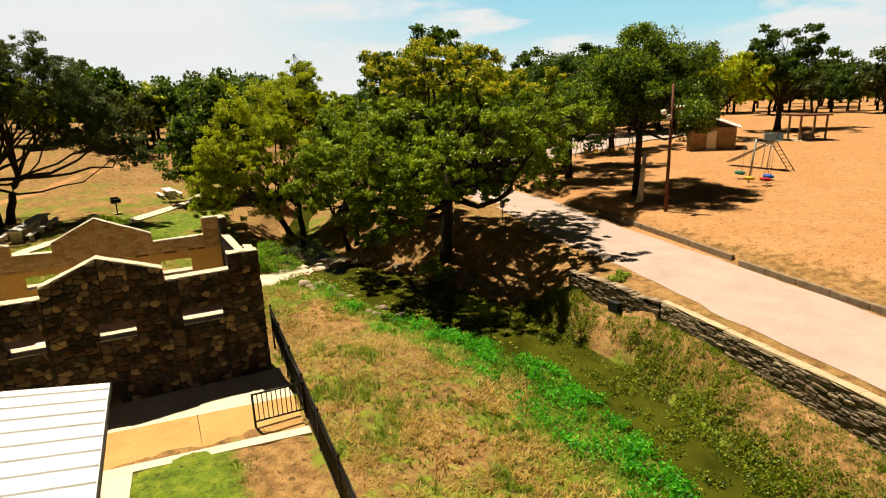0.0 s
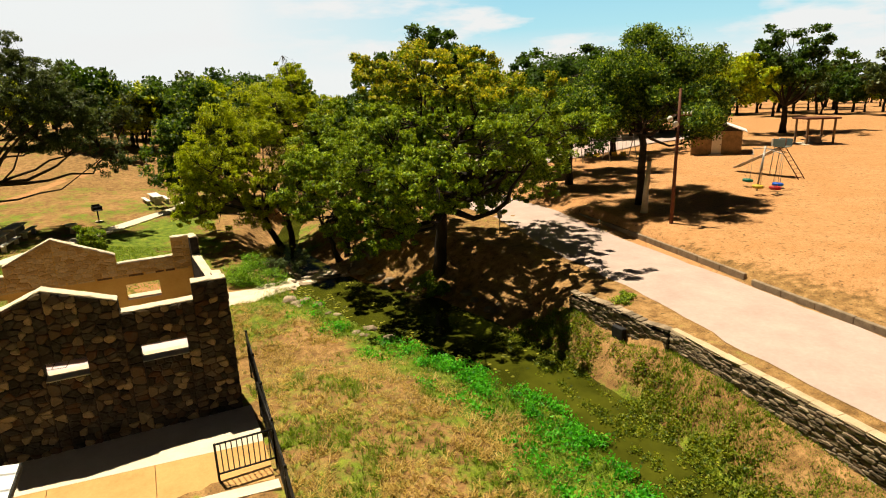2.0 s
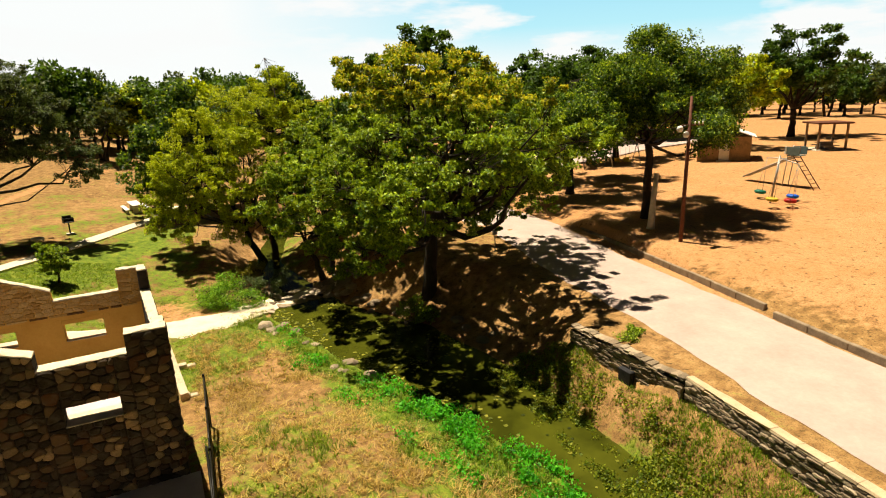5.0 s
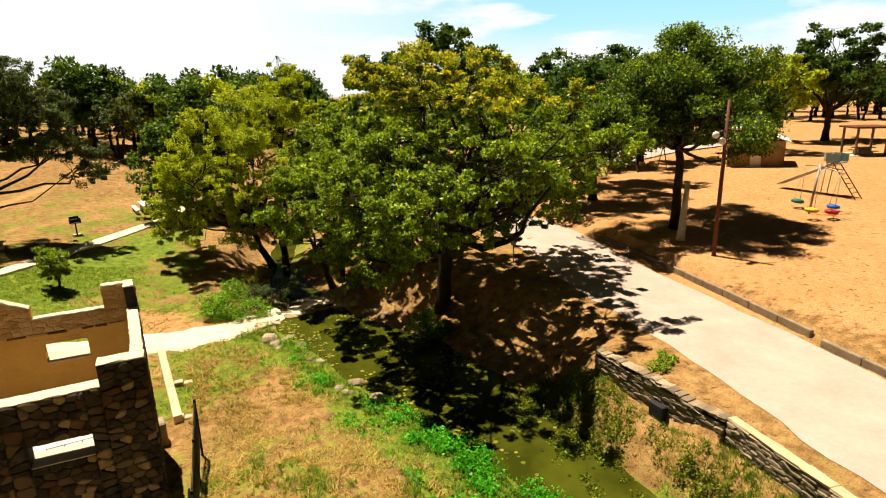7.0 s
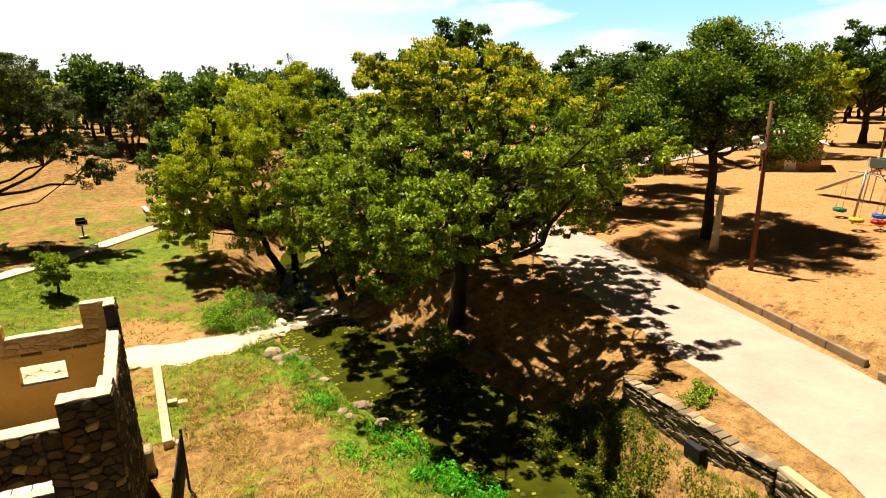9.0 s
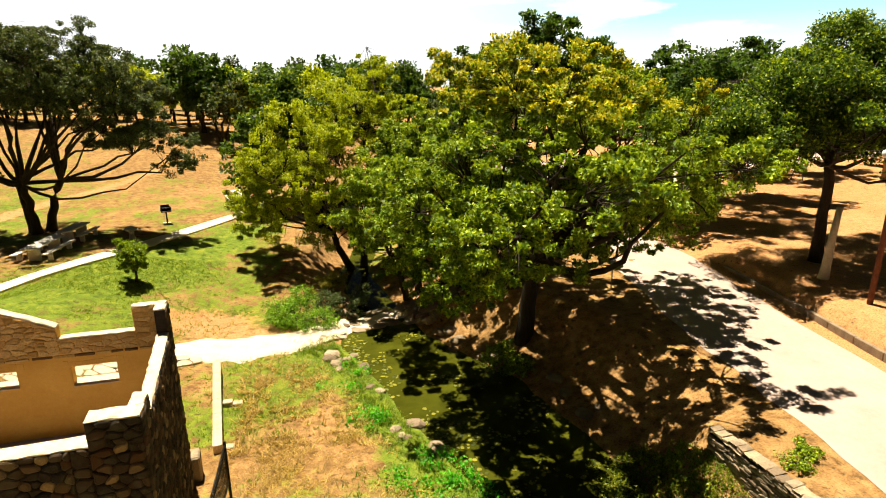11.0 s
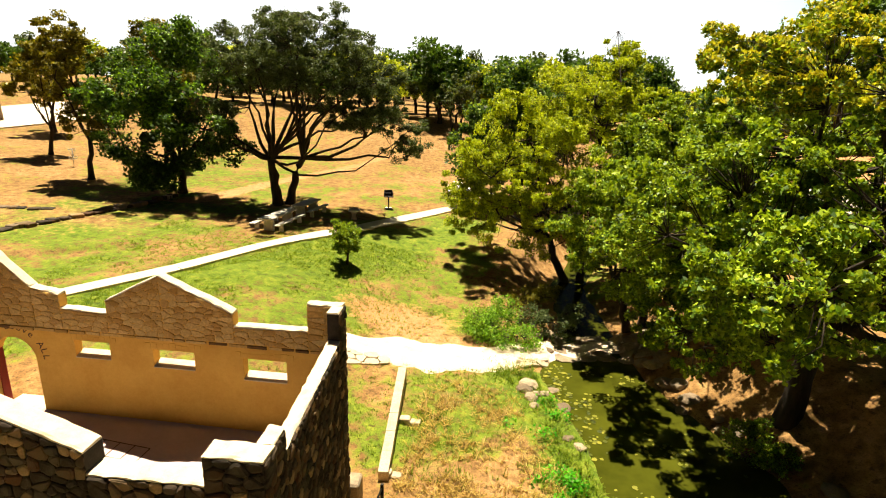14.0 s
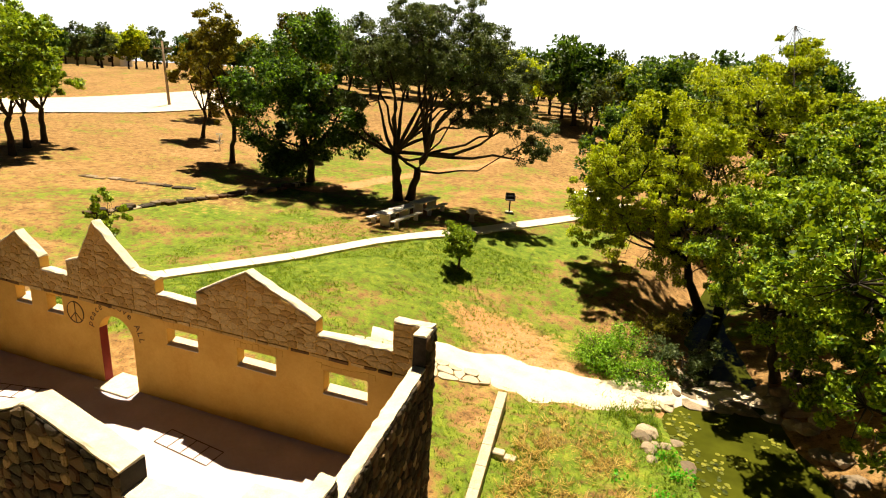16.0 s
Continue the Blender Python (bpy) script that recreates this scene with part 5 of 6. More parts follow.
def sandy_path(name, label, pts, material):
    """A worn path with wavering edges; pts: (x, y, half width)."""
    p = np.array(pts, float)
    s = np.linspace(0, len(p) - 1, 80)
    c = np.stack([np.interp(s, np.arange(len(p)), p[:, k]) for k in range(3)], -1)
    d = np.gradient(c[:, :2], axis=0)
    d /= np.linalg.norm(d, axis=1, keepdims=True)
    nrm = np.stack([-d[:, 1], d[:, 0]], -1)
    w = np.linspace(-1, 1, 9)
    edge = 1 + 0.28 * np.stack([fractal(c[:, 0], c[:, 1], 0.7, 31), fractal(c[:, 0], c[:, 1], 0.8, 32)], -1)
    half = np.where(w[None] < 0, edge[:, :1], edge[:, 1:]) * c[:, 2:3]
    xy = c[:, None, :2] + nrm[:, None] * (w[None] * half)[..., None]
    z = np.maximum(ground_z(xy[..., 0], xy[..., 1]), WATER_Z - 0.04) + 0.10 - 0.16 * np.abs(w[None]) ** 4
    k = (np.arange(79)[:, None] * 9 + np.arange(8)[None, :]).ravel()
    ob = part_np(name, np.concatenate([xy, z[..., None]], -1).reshape(-1, 3), np.stack([k, k + 1, k + 10, k + 9], -1), material, None, "", True)
    return tagged(ob, label, "footpath", "", "structure")


M_SAND = mat_plain("pale_trodden_gravel", (0.52, 0.41, 0.30), (0.76, 0.64, 0.50), 1.6, 0.95, bump=0.5)
sandy_path("sandy_path", "sunlit pale gravel path to the creek crossing", [(-4.2, 33.6, 0.5), (-1.5, 34.7, 0.9), (0.3, 35.15, 1.3), (2.2, 35.1, 1.25), (4.5, 35.9, 1.05), (6.9, 37.2, 0.95), (8.6, 38.0, 0.85), (11.5, 38.6, 0.7)], M_SAND)
flagstones("creek_boulders", "flat limestone slabs across the creek", [(6.9, 36.2), (9.8, 36.9), (12.6, 36.8), (12.4, 38.8), (8.6, 39.2), (6.8, 38.4)], 0.9, 63, M_DRYSTONE, 0.12)


def low_wall():
    root = empty("low_wall")
    tagged(root, "low pale stone wall with two short stubs", "wall", "", "structure")
    rng = random.Random(4)
    a, b = np.array([1.08, 32.85]), np.array([1.6, 27.6])
    n = 6
    for i in range(n):
        p, q = a + (b - a) * i / n, a + (b - a) * (i + 1) / n
        m = pose(*p, 0, 0, 0, math.degrees(math.atan2(*(q - p)[::-1])))
        z = -1.46 - 0.09 * i
        bm = box((0.001, -0.15, z - 1.6), (float(np.linalg.norm(q - p)) - 0.001, 0.15, z + rng.uniform(-0.012, 0.012)), m, 0.012)
        for v in bm.verts:
            v.co.z -= 0.09 * (p[1] - v.co.y) / (p[1] - q[1])
        part("block", bm, M_FLAG, root)
    for y, ln in ((30.4, 0.7), (27.85, 0.6)):
        for k in range(2):
            part("block", box((1.5 + k * ln / 2, y - 0.14, -3.4), (1.5 + (k + 1) * ln / 2 - 0.01, y + 0.14, -1.98 - 0.06 * (30.2 - y) - 0.1 * k), None, 0.03), M_FLAG, root)


low_wall()

# ---- park furniture ----
def picnic_table(x, y, turn, label, ln=2.4):
    root = empty("picnic_table", pose(x, y, gz(x, y), 0, 0, turn))
    tagged(root, label, "picnic table", "picnic tables")
    part("tabletop", box((-ln / 2, -0.42, 0.70), (ln / 2, 0.42, 0.79), None, 0.02), M_TABLE, root)
    for s in (-1, 1):
        bench = part("bench", box((-ln / 2, s * 0.82 - 0.17, 0.40), (ln / 2, s * 0.82 + 0.17, 0.47), None, 0.015), M_TABLE, root)
        part("table_leg", box((s * ln * 0.33 - 0.09, -0.32, -0.1), (s * ln * 0.33 + 0.09, 0.32, 0.70), None, 0.02), M_TABLE, root)
        for e in (-1, 1):
            part("bench_leg", box((e * ln * 0.33 - 0.07, s * 0.82 - 0.13, -0.1), (e * ln * 0.33 + 0.07, s * 0.82 + 0.13, 0.40), None, 0.015), M_TABLE, root)


M_TABLE = mat_plain("grey_white_cast_concrete", (0.56, 0.53, 0.5), (0.74, 0.70, 0.66), 3, 0.8)
picnic_table(-9.5, 46.7, 82, "long grey-white concrete picnic table under the live oak", 3.2)
picnic_table(-9.0, 50.2, 82, "grey-white concrete picnic table behind another under the oak", 2.6)
picnic_table(-0.2, 63.2, 100, "white concrete picnic table alone on the lawn", 3.0)
picnic_table(24.5, 47.5, 20, "concrete picnic table in deep tree shade", 2.4)


def barbecue_grill(x, y):
    root = empty("barbecue_grill", pose(x, y, gz(x, y), 0, 0, 20))
    tagged(root, "black steel park grill on a post", "grill")
    tube("post", [(0, 0, -0.1), (0, 0, 0.85)], 0.05, M_DARK, root, "", 8)
    bm = bmesh.new()
    for lo, hi in (((-0.32, -0.24, 0.85), (0.32, 0.24, 0.89)), ((-0.32, -0.24, 0.89), (-0.29, 0.24, 1.2)), ((0.29, -0.24, 0.89), (0.32, 0.24, 1.2)), ((-0.29, 0.21, 0.89), (0.29, 0.24, 1.32))):
        add_box(bm, lo, hi)
    part("firebox", bm, M_DARK, root)
    for i in range(7):
        tube("grate_bar", [(-0.28, -0.2 + i * 0.065, 1.14), (0.28, -0.2 + i * 0.065, 1.14)], 0.008, M_DARK, root, "", 4)
    part("foot", box((-0.25, -0.25, -0.05), (0.25, 0.25, 0.05), None, 0.02), M_CONCRETE, root)


barbecue_grill(-4.3, 54.0)


def stone_ring(x, y):
    root = empty("ring_basin", pose(x, y, gz(x, y)))
    tagged(root, "white concrete ring on a short pedestal", "basin")
    a = np.linspace(0, 2 * np.pi, 25)
    tube("rim", np.stack([0.3 * np.cos(a), 0.3 * np.sin(a), 0 * a + 0.62], -1), 0.09, M_WHITE, root, "", 8)
    tube("pedestal", [(0, 0, -0.05), (0, 0, 0.3), (0, 0, 0.6)], [0.2, 0.13, 0.22], M_CONCRETE, root, "", 10)


stone_ring(-5.65, 49.8)


def lamp_pole(x, y):
    root = empty("lamp_pole", pose(x, y, gz(x, y)))
    tagged(root, "tall rusty brown pole with two white globe lamps", "lamp post")
    tube("pole", [(0, 0, -0.2), (0.02, 0, 4), (0.05, 0.02, 7.7)], [0.115, 0.095, 0.07], M_RUST, root, "", 10)
    for dx, dy, z in ((-0.42, 0.2, 6.25), (-0.12, 0.06, 5.95)):
        arm = tube("arm", [(0.02, 0, z), (dx * 0.6, dy * 0.6, z + 0.02), (dx, dy, z - 0.05)], 0.025, M_RUST, root, "", 6)
        bm = bmesh.new()
        bmesh.ops.create_uvsphere(bm, u_segments=14, v_segments=9, radius=0.17, matrix=pose(dx, dy, z - 0.2))
        part("globe", bm, M_WHITE, arm, "white glass globe", True)
    bracket = part("bracket", box((0.0, -0.03, 6.2), (0.75, 0.03, 6.26), pose(0, 0, 0, 0, 0, -25), 0.008), M_RUST, root)
    for u in (0.3, 0.5, 0.7):
        c, q = math.cos(radians(-25)) * u, math.sin(radians(-25)) * u
        tube("insulator", [(c, q, 6.26), (c, q, 6.42)], [0.045, 0.03], M_WHITE, bracket, "white insulator", 6)


lamp_pole(26.9, 26.75)
M_PALEWOOD = mat_plain("weathered_grey_wood", (0.42, 0.36, 0.27), (0.62, 0.55, 0.43), 5, 0.85)
stump = tube("wooden_post", [(27.7, 29.7, gz(27.7, 29.7) - 0.2), (27.75, 29.7, 0.9), (27.8, 29.7, 2.2), (28.0, 29.75, 3.9)], [0.27, 0.22, 0.17, 0.13], M_PALEWOOD, None, "", 9)
tagged(stump, "pale weathered wooden post beside an oak", "post")


def stone_shed():
    m = pose(51.6, 43.7, gz(51.6, 43.7), 0, 0, -52)
    root = empty("stone_shed", m)
    tagged(root, "small tan stone shed with white metal roof", "shed")
    part("wall", box((-2.35, 0, -0.2), (2.35, 3.8, 2.35), None, 0.02), M_SHED, root)
    for s in (-1, 1):
        bm = bmesh.new()
        add_box(bm, (0, -0.45, -0.04), (2.75, 4.1, 0.04))
        for v in bm.verts:
            v.co.z += 0.95 * (1 - v.co.x / 2.5)
            v.co.x *= s
        bmesh.ops.recalc_face_normals(bm, faces=bm.faces)
        ob = part("roof_sheet", bm, M_TIN, root)
        ob.location = (0, 0, 2.38)
    part("gable", prism([(-2.35, 2.352), (2.35, 2.352), (0, 3.3)], "y", 0.02, 3.78), M_DARK, root, "dark gable boards")
    door = part("door", box((-0.4, -0.04, 0.02), (0.5, 0.0, 2.02), None, 0.01), M_WHITE, root, "pale door")
    part("door_handle", box((0.36, -0.09, 0.98), (0.44, -0.04, 1.04), None, 0.008), M_DARK, door)
    part("step", box((-0.6, -0.6, -0.15), (0.7, -0.05, 0.06), None, 0.02), M_CONCRETE, root)


M_SHED = mat_stone("tan_shed_stone", [(0.34, 0.22, 0.11), (0.42, 0.29, 0.16), (0.38, 0.25, 0.13)], 0.8)
stone_shed()


def slide(base):
    root = empty("playground_slide", pose(*base, gz(*base)))
    tagged(root, "steel playground slide with ladder", "slide")
    top = np.array([0.3, 1.3, 2.35])
    foot, end = np.array([0.2, -0.6, 0.0]), np.array([0.5, 5.4, 0.35])
    side = np.array([0.75, -0.05, 0]) * 0.45
    for s in (-1, 1):
        tube("ladder_rail", [foot + side * s, top + side * s, top + side * s + [0, 0, 0.7]], 0.035, M_RUST, root, "", 6)
        tube("chute_side", [top + side * s, end + side * s], 0.05, M_STEEL, root, "", 6)
        tube("leg", [top + side * s + [0, 0.4, 0], (top + side * s) * [1, 1, 0] + [0, 0.6, 0]], 0.035, M_STEEL, root, "", 6)
    for i in range(8):
        p = foot + (top - foot) * (i + 0.5) / 8
        tube("rung", [p - side, p + side], 0.025, M_RUST, root, "", 6)
    bm = bmesh.new()
    vs = [bm.verts.new(p) for p in (top - side, top + side, end + side, end - side)]
    bm.faces.new(vs)
    r = bmesh.ops.extrude_face_region(bm, geom=bm.faces[:])
    bmesh.ops.translate(bm, vec=(0, 0, -0.03), verts=[v for v in r["geom"] if isinstance(v, bmesh.types.BMVert)])
    part("chute", bm, M_STEEL, root)
    part("platform", box((-0.45, -0.45, 0), (0.45, 0.45, 0.06), pose(*top, 0, 0, 0), 0.01), M_BLUEGREY, root)
    for x in (-0.47, 0.43):
        panel = part("guard", box((x, -0.5, 0.08), (x + 0.04, 0.5, 0.66), pose(*top, 0, 0, 0), 0.01), M_BLUEGREY, root)
        part("guard_edge", box((x - 0.01, 0.5, 0.08), (x + 0.05, 0.64, 0.68), pose(*top, 0, 0, 0), 0.01), M_WHITE, panel, "pale steel edge")


M_BLUEGREY = mat_plain("dull_blue_grey_paint", (0.08, 0.13, 0.14), (0.14, 0.2, 0.21), 4, 0.6)
slide((44.5, 30.9))


def swing_seat(root, p, material, h):
    for s in (-0.2, 0.2):
        tube("chain", [p + [s, 0, 0], p + [s, 0, h]], 0.012, M_STEEL, root, "", 4)
    bm = bmesh.new()
    add_box(bm, (-0.3, -0.22, -0.05), (0.3, 0.22, 0.02), pose(*p), 0.02)
    add_box(bm, (-0.3, 0.18, 0.02), (0.3, 0.24, 0.35), pose(*p), 0.015)
    part("swing_seat", bm, material, root)


def mast_swing(x, y):
    root = empty("swing_carousel", pose(x, y, gz(x, y), 3, 4, 0))
    tagged(root, "leaning single-mast swing with coloured tyre seats", "swing")
    tube("mast", [(0, 0, -0.1), (0, 0, 3.2)], 0.07, M_STEEL, root, "", 8)
    a = np.linspace(0, 2 * np.pi, 17)
    for ang, material, tint in ((215, M_YELLOW, "yellow"), (255, M_REDSEAT, "red"), (60, M_TEAL, "teal green"), (345, M_BLUE, "blue")):
        d = np.array([math.cos(radians(ang)), math.sin(radians(ang)), 0])
        arm = tube("arm", [np.array([0, 0, 3.05]), d * 1.7 + [0, 0, 2.85]], 0.035, M_STEEL, root, "", 6)
        p = d * 1.65 + [0, 0, 0.5]
        for k in (0, 2.1, 4.2):
            tube("chain", [p + np.array([0.24 * math.cos(k), 0.24 * math.sin(k), 0.08]), d * 1.65 + [0, 0, 2.85]], 0.01, M_STEEL, arm, "", 4)
        tube("tyre_seat", p + np.stack([0.27 * np.cos(a), 0.27 * np.sin(a), 0 * a], -1), 0.12, material, arm, tint + " tyre seat", 8)


M_TEAL = mat_plain("teal_plastic", (0.005, 0.10, 0.07), (0.01, 0.16, 0.11), 4, 0.45)
M_YELLOW = mat_plain("yellow_rubber", (0.4, 0.3, 0.02), (0.55, 0.42, 0.04), 4, 0.6)
mast_swing(38.7, 29.75)


def frame_swing(x, y, turn):
    root = empty("swing_set", pose(x, y, gz(x, y), 0, 0, turn))
    tagged(root, "steel A-frame swing set with yellow seats", "swing")
    tube("top_bar", [(-3, 0, 2.4), (3, 0, 2.4)], 0.05, M_STEEL, root, "", 6)
    for u in (-3, 0, 3):
        for s in (-1, 1):
            tube("leg", [(u, 0, 2.4), (u, s * 1.0, -0.05)], 0.045, M_STEEL, root, "", 6)
    for u in (-2, -1, 1, 2):
        swing_seat(root, np.array([u, 0, 0.5]), M_YELLOW, 1.9)


frame_swing(43.0, 50.2, -17)


def park_shelter(x, y):
    root = empty("picnic_shelter", pose(x, y, gz(x, y), 0, 0, -30))
    tagged(root, "open timber shelter with flat brown roof", "shelter")
    for u in (-1.4, 1.4):
        for w in (-1.2, 1.2):
            part("post", box((u - 0.09, w - 0.09, -0.1), (u + 0.09, w + 0.09, 2.7), None, 0.01), M_WOOD, root)
    part("roof", box((-1.8, -1.6, 2.7), (1.8, 1.6, 2.88), None, 0.03), M_RUST, root)
    part("floor_slab", box((-1.8, -1.6, -0.1), (1.8, 1.6, 0.06), None, 0.02), M_CONCRETE, root)
    part("tabletop", box((-1.0, -0.4, 0.7), (1.0, 0.4, 0.78), None, 0.02), M_STEEL, root)
    part("table_leg", box((-0.6, -0.25, 0.06), (0.6, 0.25, 0.7), None, 0.02), M_STEEL, root)
    for s in (-1, 1):
        part("bench", box((-1.0, s * 0.75 - 0.15, 0.38), (1.0, s * 0.75 + 0.15, 0.46), None, 0.015), M_STEEL, root)
        part("bench_leg", box((-0.5, s * 0.75 - 0.1, 0.06), (0.5, s * 0.75 + 0.1, 0.38), None, 0.01), M_STEEL, root)


park_shelter(66, 42.6)
wire = tube("overhead_wire", [(26.8, 26.85, 6.8), (27.8, 29.3, 6.4), (29.2, 32.0, 6.3)], 0.012, M_STEEL, None, "", 4)
tagged(wire, "thin grey wire from lamp pole to oak", "cable")


def meter_post(x, y):
    root = empty("meter_post", pose(x, y, gz(x, y), 0, 0, 15))
    tagged(root, "small grey metal meter box on a thin post", "meter")
    tube("post", [(0, 0, -0.2), (0, 0, 1.0)], 0.03, M_STEEL, root, "", 8)
    part("meter_box", box((-0.14, -0.09, 0.95), (0.14, 0.09, 1.45), None, 0.02), M_STEEL, root)


meter_post(18.9, 33.0)


def utility_pole(x, y, h):
    root = empty("utility_pole", pose(x, y, gz(x, y), 0, -3, 0))
    tagged(root, "dark wooden utility pole with crossarm", "utility pole")
    tube("pole", [(0, 0, -0.3), (0, 0, h)], [0.19, 0.12], M_WOOD, root, "", 8)
    part("crossarm", box((-1.1, -0.06, h - 0.9), (1.1, 0.06, h - 0.76), pose(0, 0, 0, 0, 0, 60), 0.01), M_WOOD, root)
    for u in (-0.95, -0.4, 0.4, 0.95):
        tube("insulator", [(u * 0.5, u * 0.866, h - 0.76), (u * 0.5, u * 0.866, h - 0.56)], [0.05, 0.035], M_WHITE, root, "", 6)


utility_pole(-53.3, 73.3, 7.6)


def plan_patch(name, corners, material, label, category, n=24, lift=0.12):
    """A paved area that follows the ground between four plan corners."""
    c = np.array(corners, float)
    s, t = np.meshgrid(np.linspace(0, 1, n), np.linspace(0, 1, n))
    xy = ((1 - s) * (1 - t))[..., None] * c[0] + (s * (1 - t))[..., None] * c[1] + (s * t)[..., None] * c[2] + ((1 - s) * t)[..., None] * c[3]
    z = ground_z(xy[..., 0], xy[..., 1]) + lift
    q_ = (np.arange(n - 1)[:, None] * n + np.arange(n - 1)[None, :]).ravel()
    ob = part_np(name, np.concatenate([xy, z[..., None]], -1).reshape(-1, 3), np.stack([q_, q_ + 1, q_ + n + 1, q_ + n], -1), material, None, "", True)
    return tagged(ob, label, category, "", "structure")


plan_patch("parking_lot", [(-60, 44), (-46.5, 78.5), (-56, 86), (-84, 51)], M_CONCRETE, "bright pale concrete parking lot on the hill", "parking lot")
plan_patch("parking_pad", [(24.5, 52), (66, 57), (70, 66), (26, 72)], M_ROAD, "pinkish gravel parking area behind the trees", "parking lot")


def far_house(x, y, turn):
    root = empty("house", pose(x, y, gz(x, y), 0, 0, turn))
    tagged(root, "distant pale one-storey house with grey hip roof", "house")
    part("wall", box((-9, -5, -0.3), (9, 5, 3.0)), M_WHITE, root)
    bm = bmesh.new()
    lo = [bm.verts.new(p) for p in ((-9.7, -5.7, 3.0), (9.7, -5.7, 3.0), (9.7, 5.7, 3.0), (-9.7, 5.7, 3.0))]
    hi = [bm.verts.new(p) for p in ((-4.5, 0, 5.2), (4.5, 0, 5.2))]
    bm.faces.new([lo[0], lo[1], hi[1], hi[0]])
    bm.faces.new([lo[2], lo[3], hi[0], hi[1]])
    bm.faces.new([lo[1], lo[2], hi[1]])
    bm.faces.new([lo[3], lo[0], hi[0]])
    bm.faces.new(lo[::-1])
    part("roof", bm, M_STEEL, root)
    for u in (-6, -2, 3, 6.5):
        part("window", box((u - 0.6, -5.05, 1.0), (u + 0.6, -5.0, 2.2)), M_DARK, root)


far_house(-150, 142, 30)


def ledge_rocks(n, x0, y0, dx, dy, seed, high):
    """A broken rock ledge across the hillside."""
    rng = random.Random(seed)
    turn = math.degrees(math.atan2(dy, dx))
    root = empty("rock_ledge")
    tagged(root, "broken brown limestone ledge across the hillside", "rock ledge")
    for i in range(n):
        t = i / (n - 1)
        x, y = x0 + dx * t + rng.uniform(-0.15, 0.15), y0 + dy * t + rng.uniform(-0.25, 0.25)
        bm = box((-rng.uniform(0.2, 0.4), -0.3, -0.2), (rng.uniform(0.2, 0.4), 0.25, rng.uniform(0.3, 1.0) * high), pose(x, y, gz(x, y), 0, rng.uniform(-5, 5), turn + rng.uniform(-14, 14)), 0.04)
        part("ledge_stone", bm, M_STONE if rng.random() < 0.75 else M_DRYSTONE, root)


ledge_rocks(40, -23.2, 37.6, 4.0, 13.6, 21, 0.26)
ledge_rocks(12, -31, 43.5, 7.0, 2.0, 22, 0.12)


def disc_basket(x, y):
    root = empty("disc_golf_basket", pose(x, y, gz(x, y)))
    tagged(root, "grey steel disc golf basket with hanging chains", "basket")
    tube("pole", [(0, 0, -0.1), (0, 0, 1.5)], 0.03, M_STEEL, root, "", 8)
    a = np.linspace(0, 2 * np.pi, 17)
    for z, r in ((0.62, 0.3), (0.82, 0.33), (1.42, 0.28)):
        tube("hoop", np.stack([r * np.cos(a), r * np.sin(a), 0 * a + z], -1), 0.016, M_STEEL, root, "", 5)
    for k in range(10):
        c, s_ = math.cos(k * 0.628), math.sin(k * 0.628)
        tube("chain", [(0.27 * c, 0.27 * s_, 1.42), (0.13 * c, 0.13 * s_, 1.05), (0.04 * c, 0.04 * s_, 0.8)], 0.008, M_STEEL, root, "", 4)
        tube("basket_wire", [(0.03 * c, 0.03 * s_, 0.6), (0.3 * c, 0.3 * s_, 0.62), (0.33 * c, 0.33 * s_, 0.82)], 0.008, M_STEEL, root, "", 4)


disc_basket(-31.6, 57.2)

# ---- grasses and water plants ----
def blades(name, label, xy, height, width, per, material, seed, lean=0.5):
    """Tufts of narrow bent blades at plan points: one joined patch."""
    rng = np.random.default_rng(seed)
    n = len(xy) * per
    base = np.repeat(xy, per, 0) + rng.normal(0, 0.045, (n, 2))
    z = ground_z(base[:, 0], base[:, 1]) - 0.02
    a = rng.uniform(0, 6.283, n)
    h = height * rng.uniform(0.5, 1.3, n)
    d = np.stack([np.cos(a), np.sin(a)], -1)
    s = np.stack([-d[:, 1], d[:, 0]], -1) * width * rng.uniform(0.7, 1.3, (n, 1))
    ln = lean * rng.uniform(0.3, 1.2, n) * h
    p0 = np.concatenate([base, z[:, None]], 1)
    mid = p0 + np.concatenate([d * (ln * 0.35)[:, None], (h * 0.6)[:, None]], 1)
    tip = p0 + np.concatenate([d * ln[:, None], h[:, None]], 1)
    s3 = np.concatenate([s, np.zeros((n, 1))], 1)
    v = np.stack([p0 - s3, p0 + s3, mid + s3 * 0.7, mid - s3 * 0.7, tip], 1).reshape(-1, 3)
    k = np.arange(n)[:, None] * 5
    tri = np.concatenate([k + [0, 1, 2], k + [0, 2, 3], k + [3, 2, 4]], 1).reshape(-1, 3)
    ob = part_np(name, v, tri, material)
    return tagged(ob, label, "grass", "", "stuff")


def scatter(n, x0, x1, y0, y1, seed, keep):
    rng = np.random.default_rng(seed)
    p = np.stack([rng.uniform(x0, x1, n), rng.uniform(y0, y1, n)], -1)
    return p[rng.uniform(0, 1, n) < keep(p[:, 0], p[:, 1])]


def field(x, y):
    cx_, cw_ = creek(y)
    d = cx_ - x
    return (x > 2.0) * ease(cw_ + 1.0, cw_ + 2.6, d) * (0.35 + 0.65 * (fractal(x, y, 1.3, 8) > 0.0)) * (1 - ease(32, 34, y))


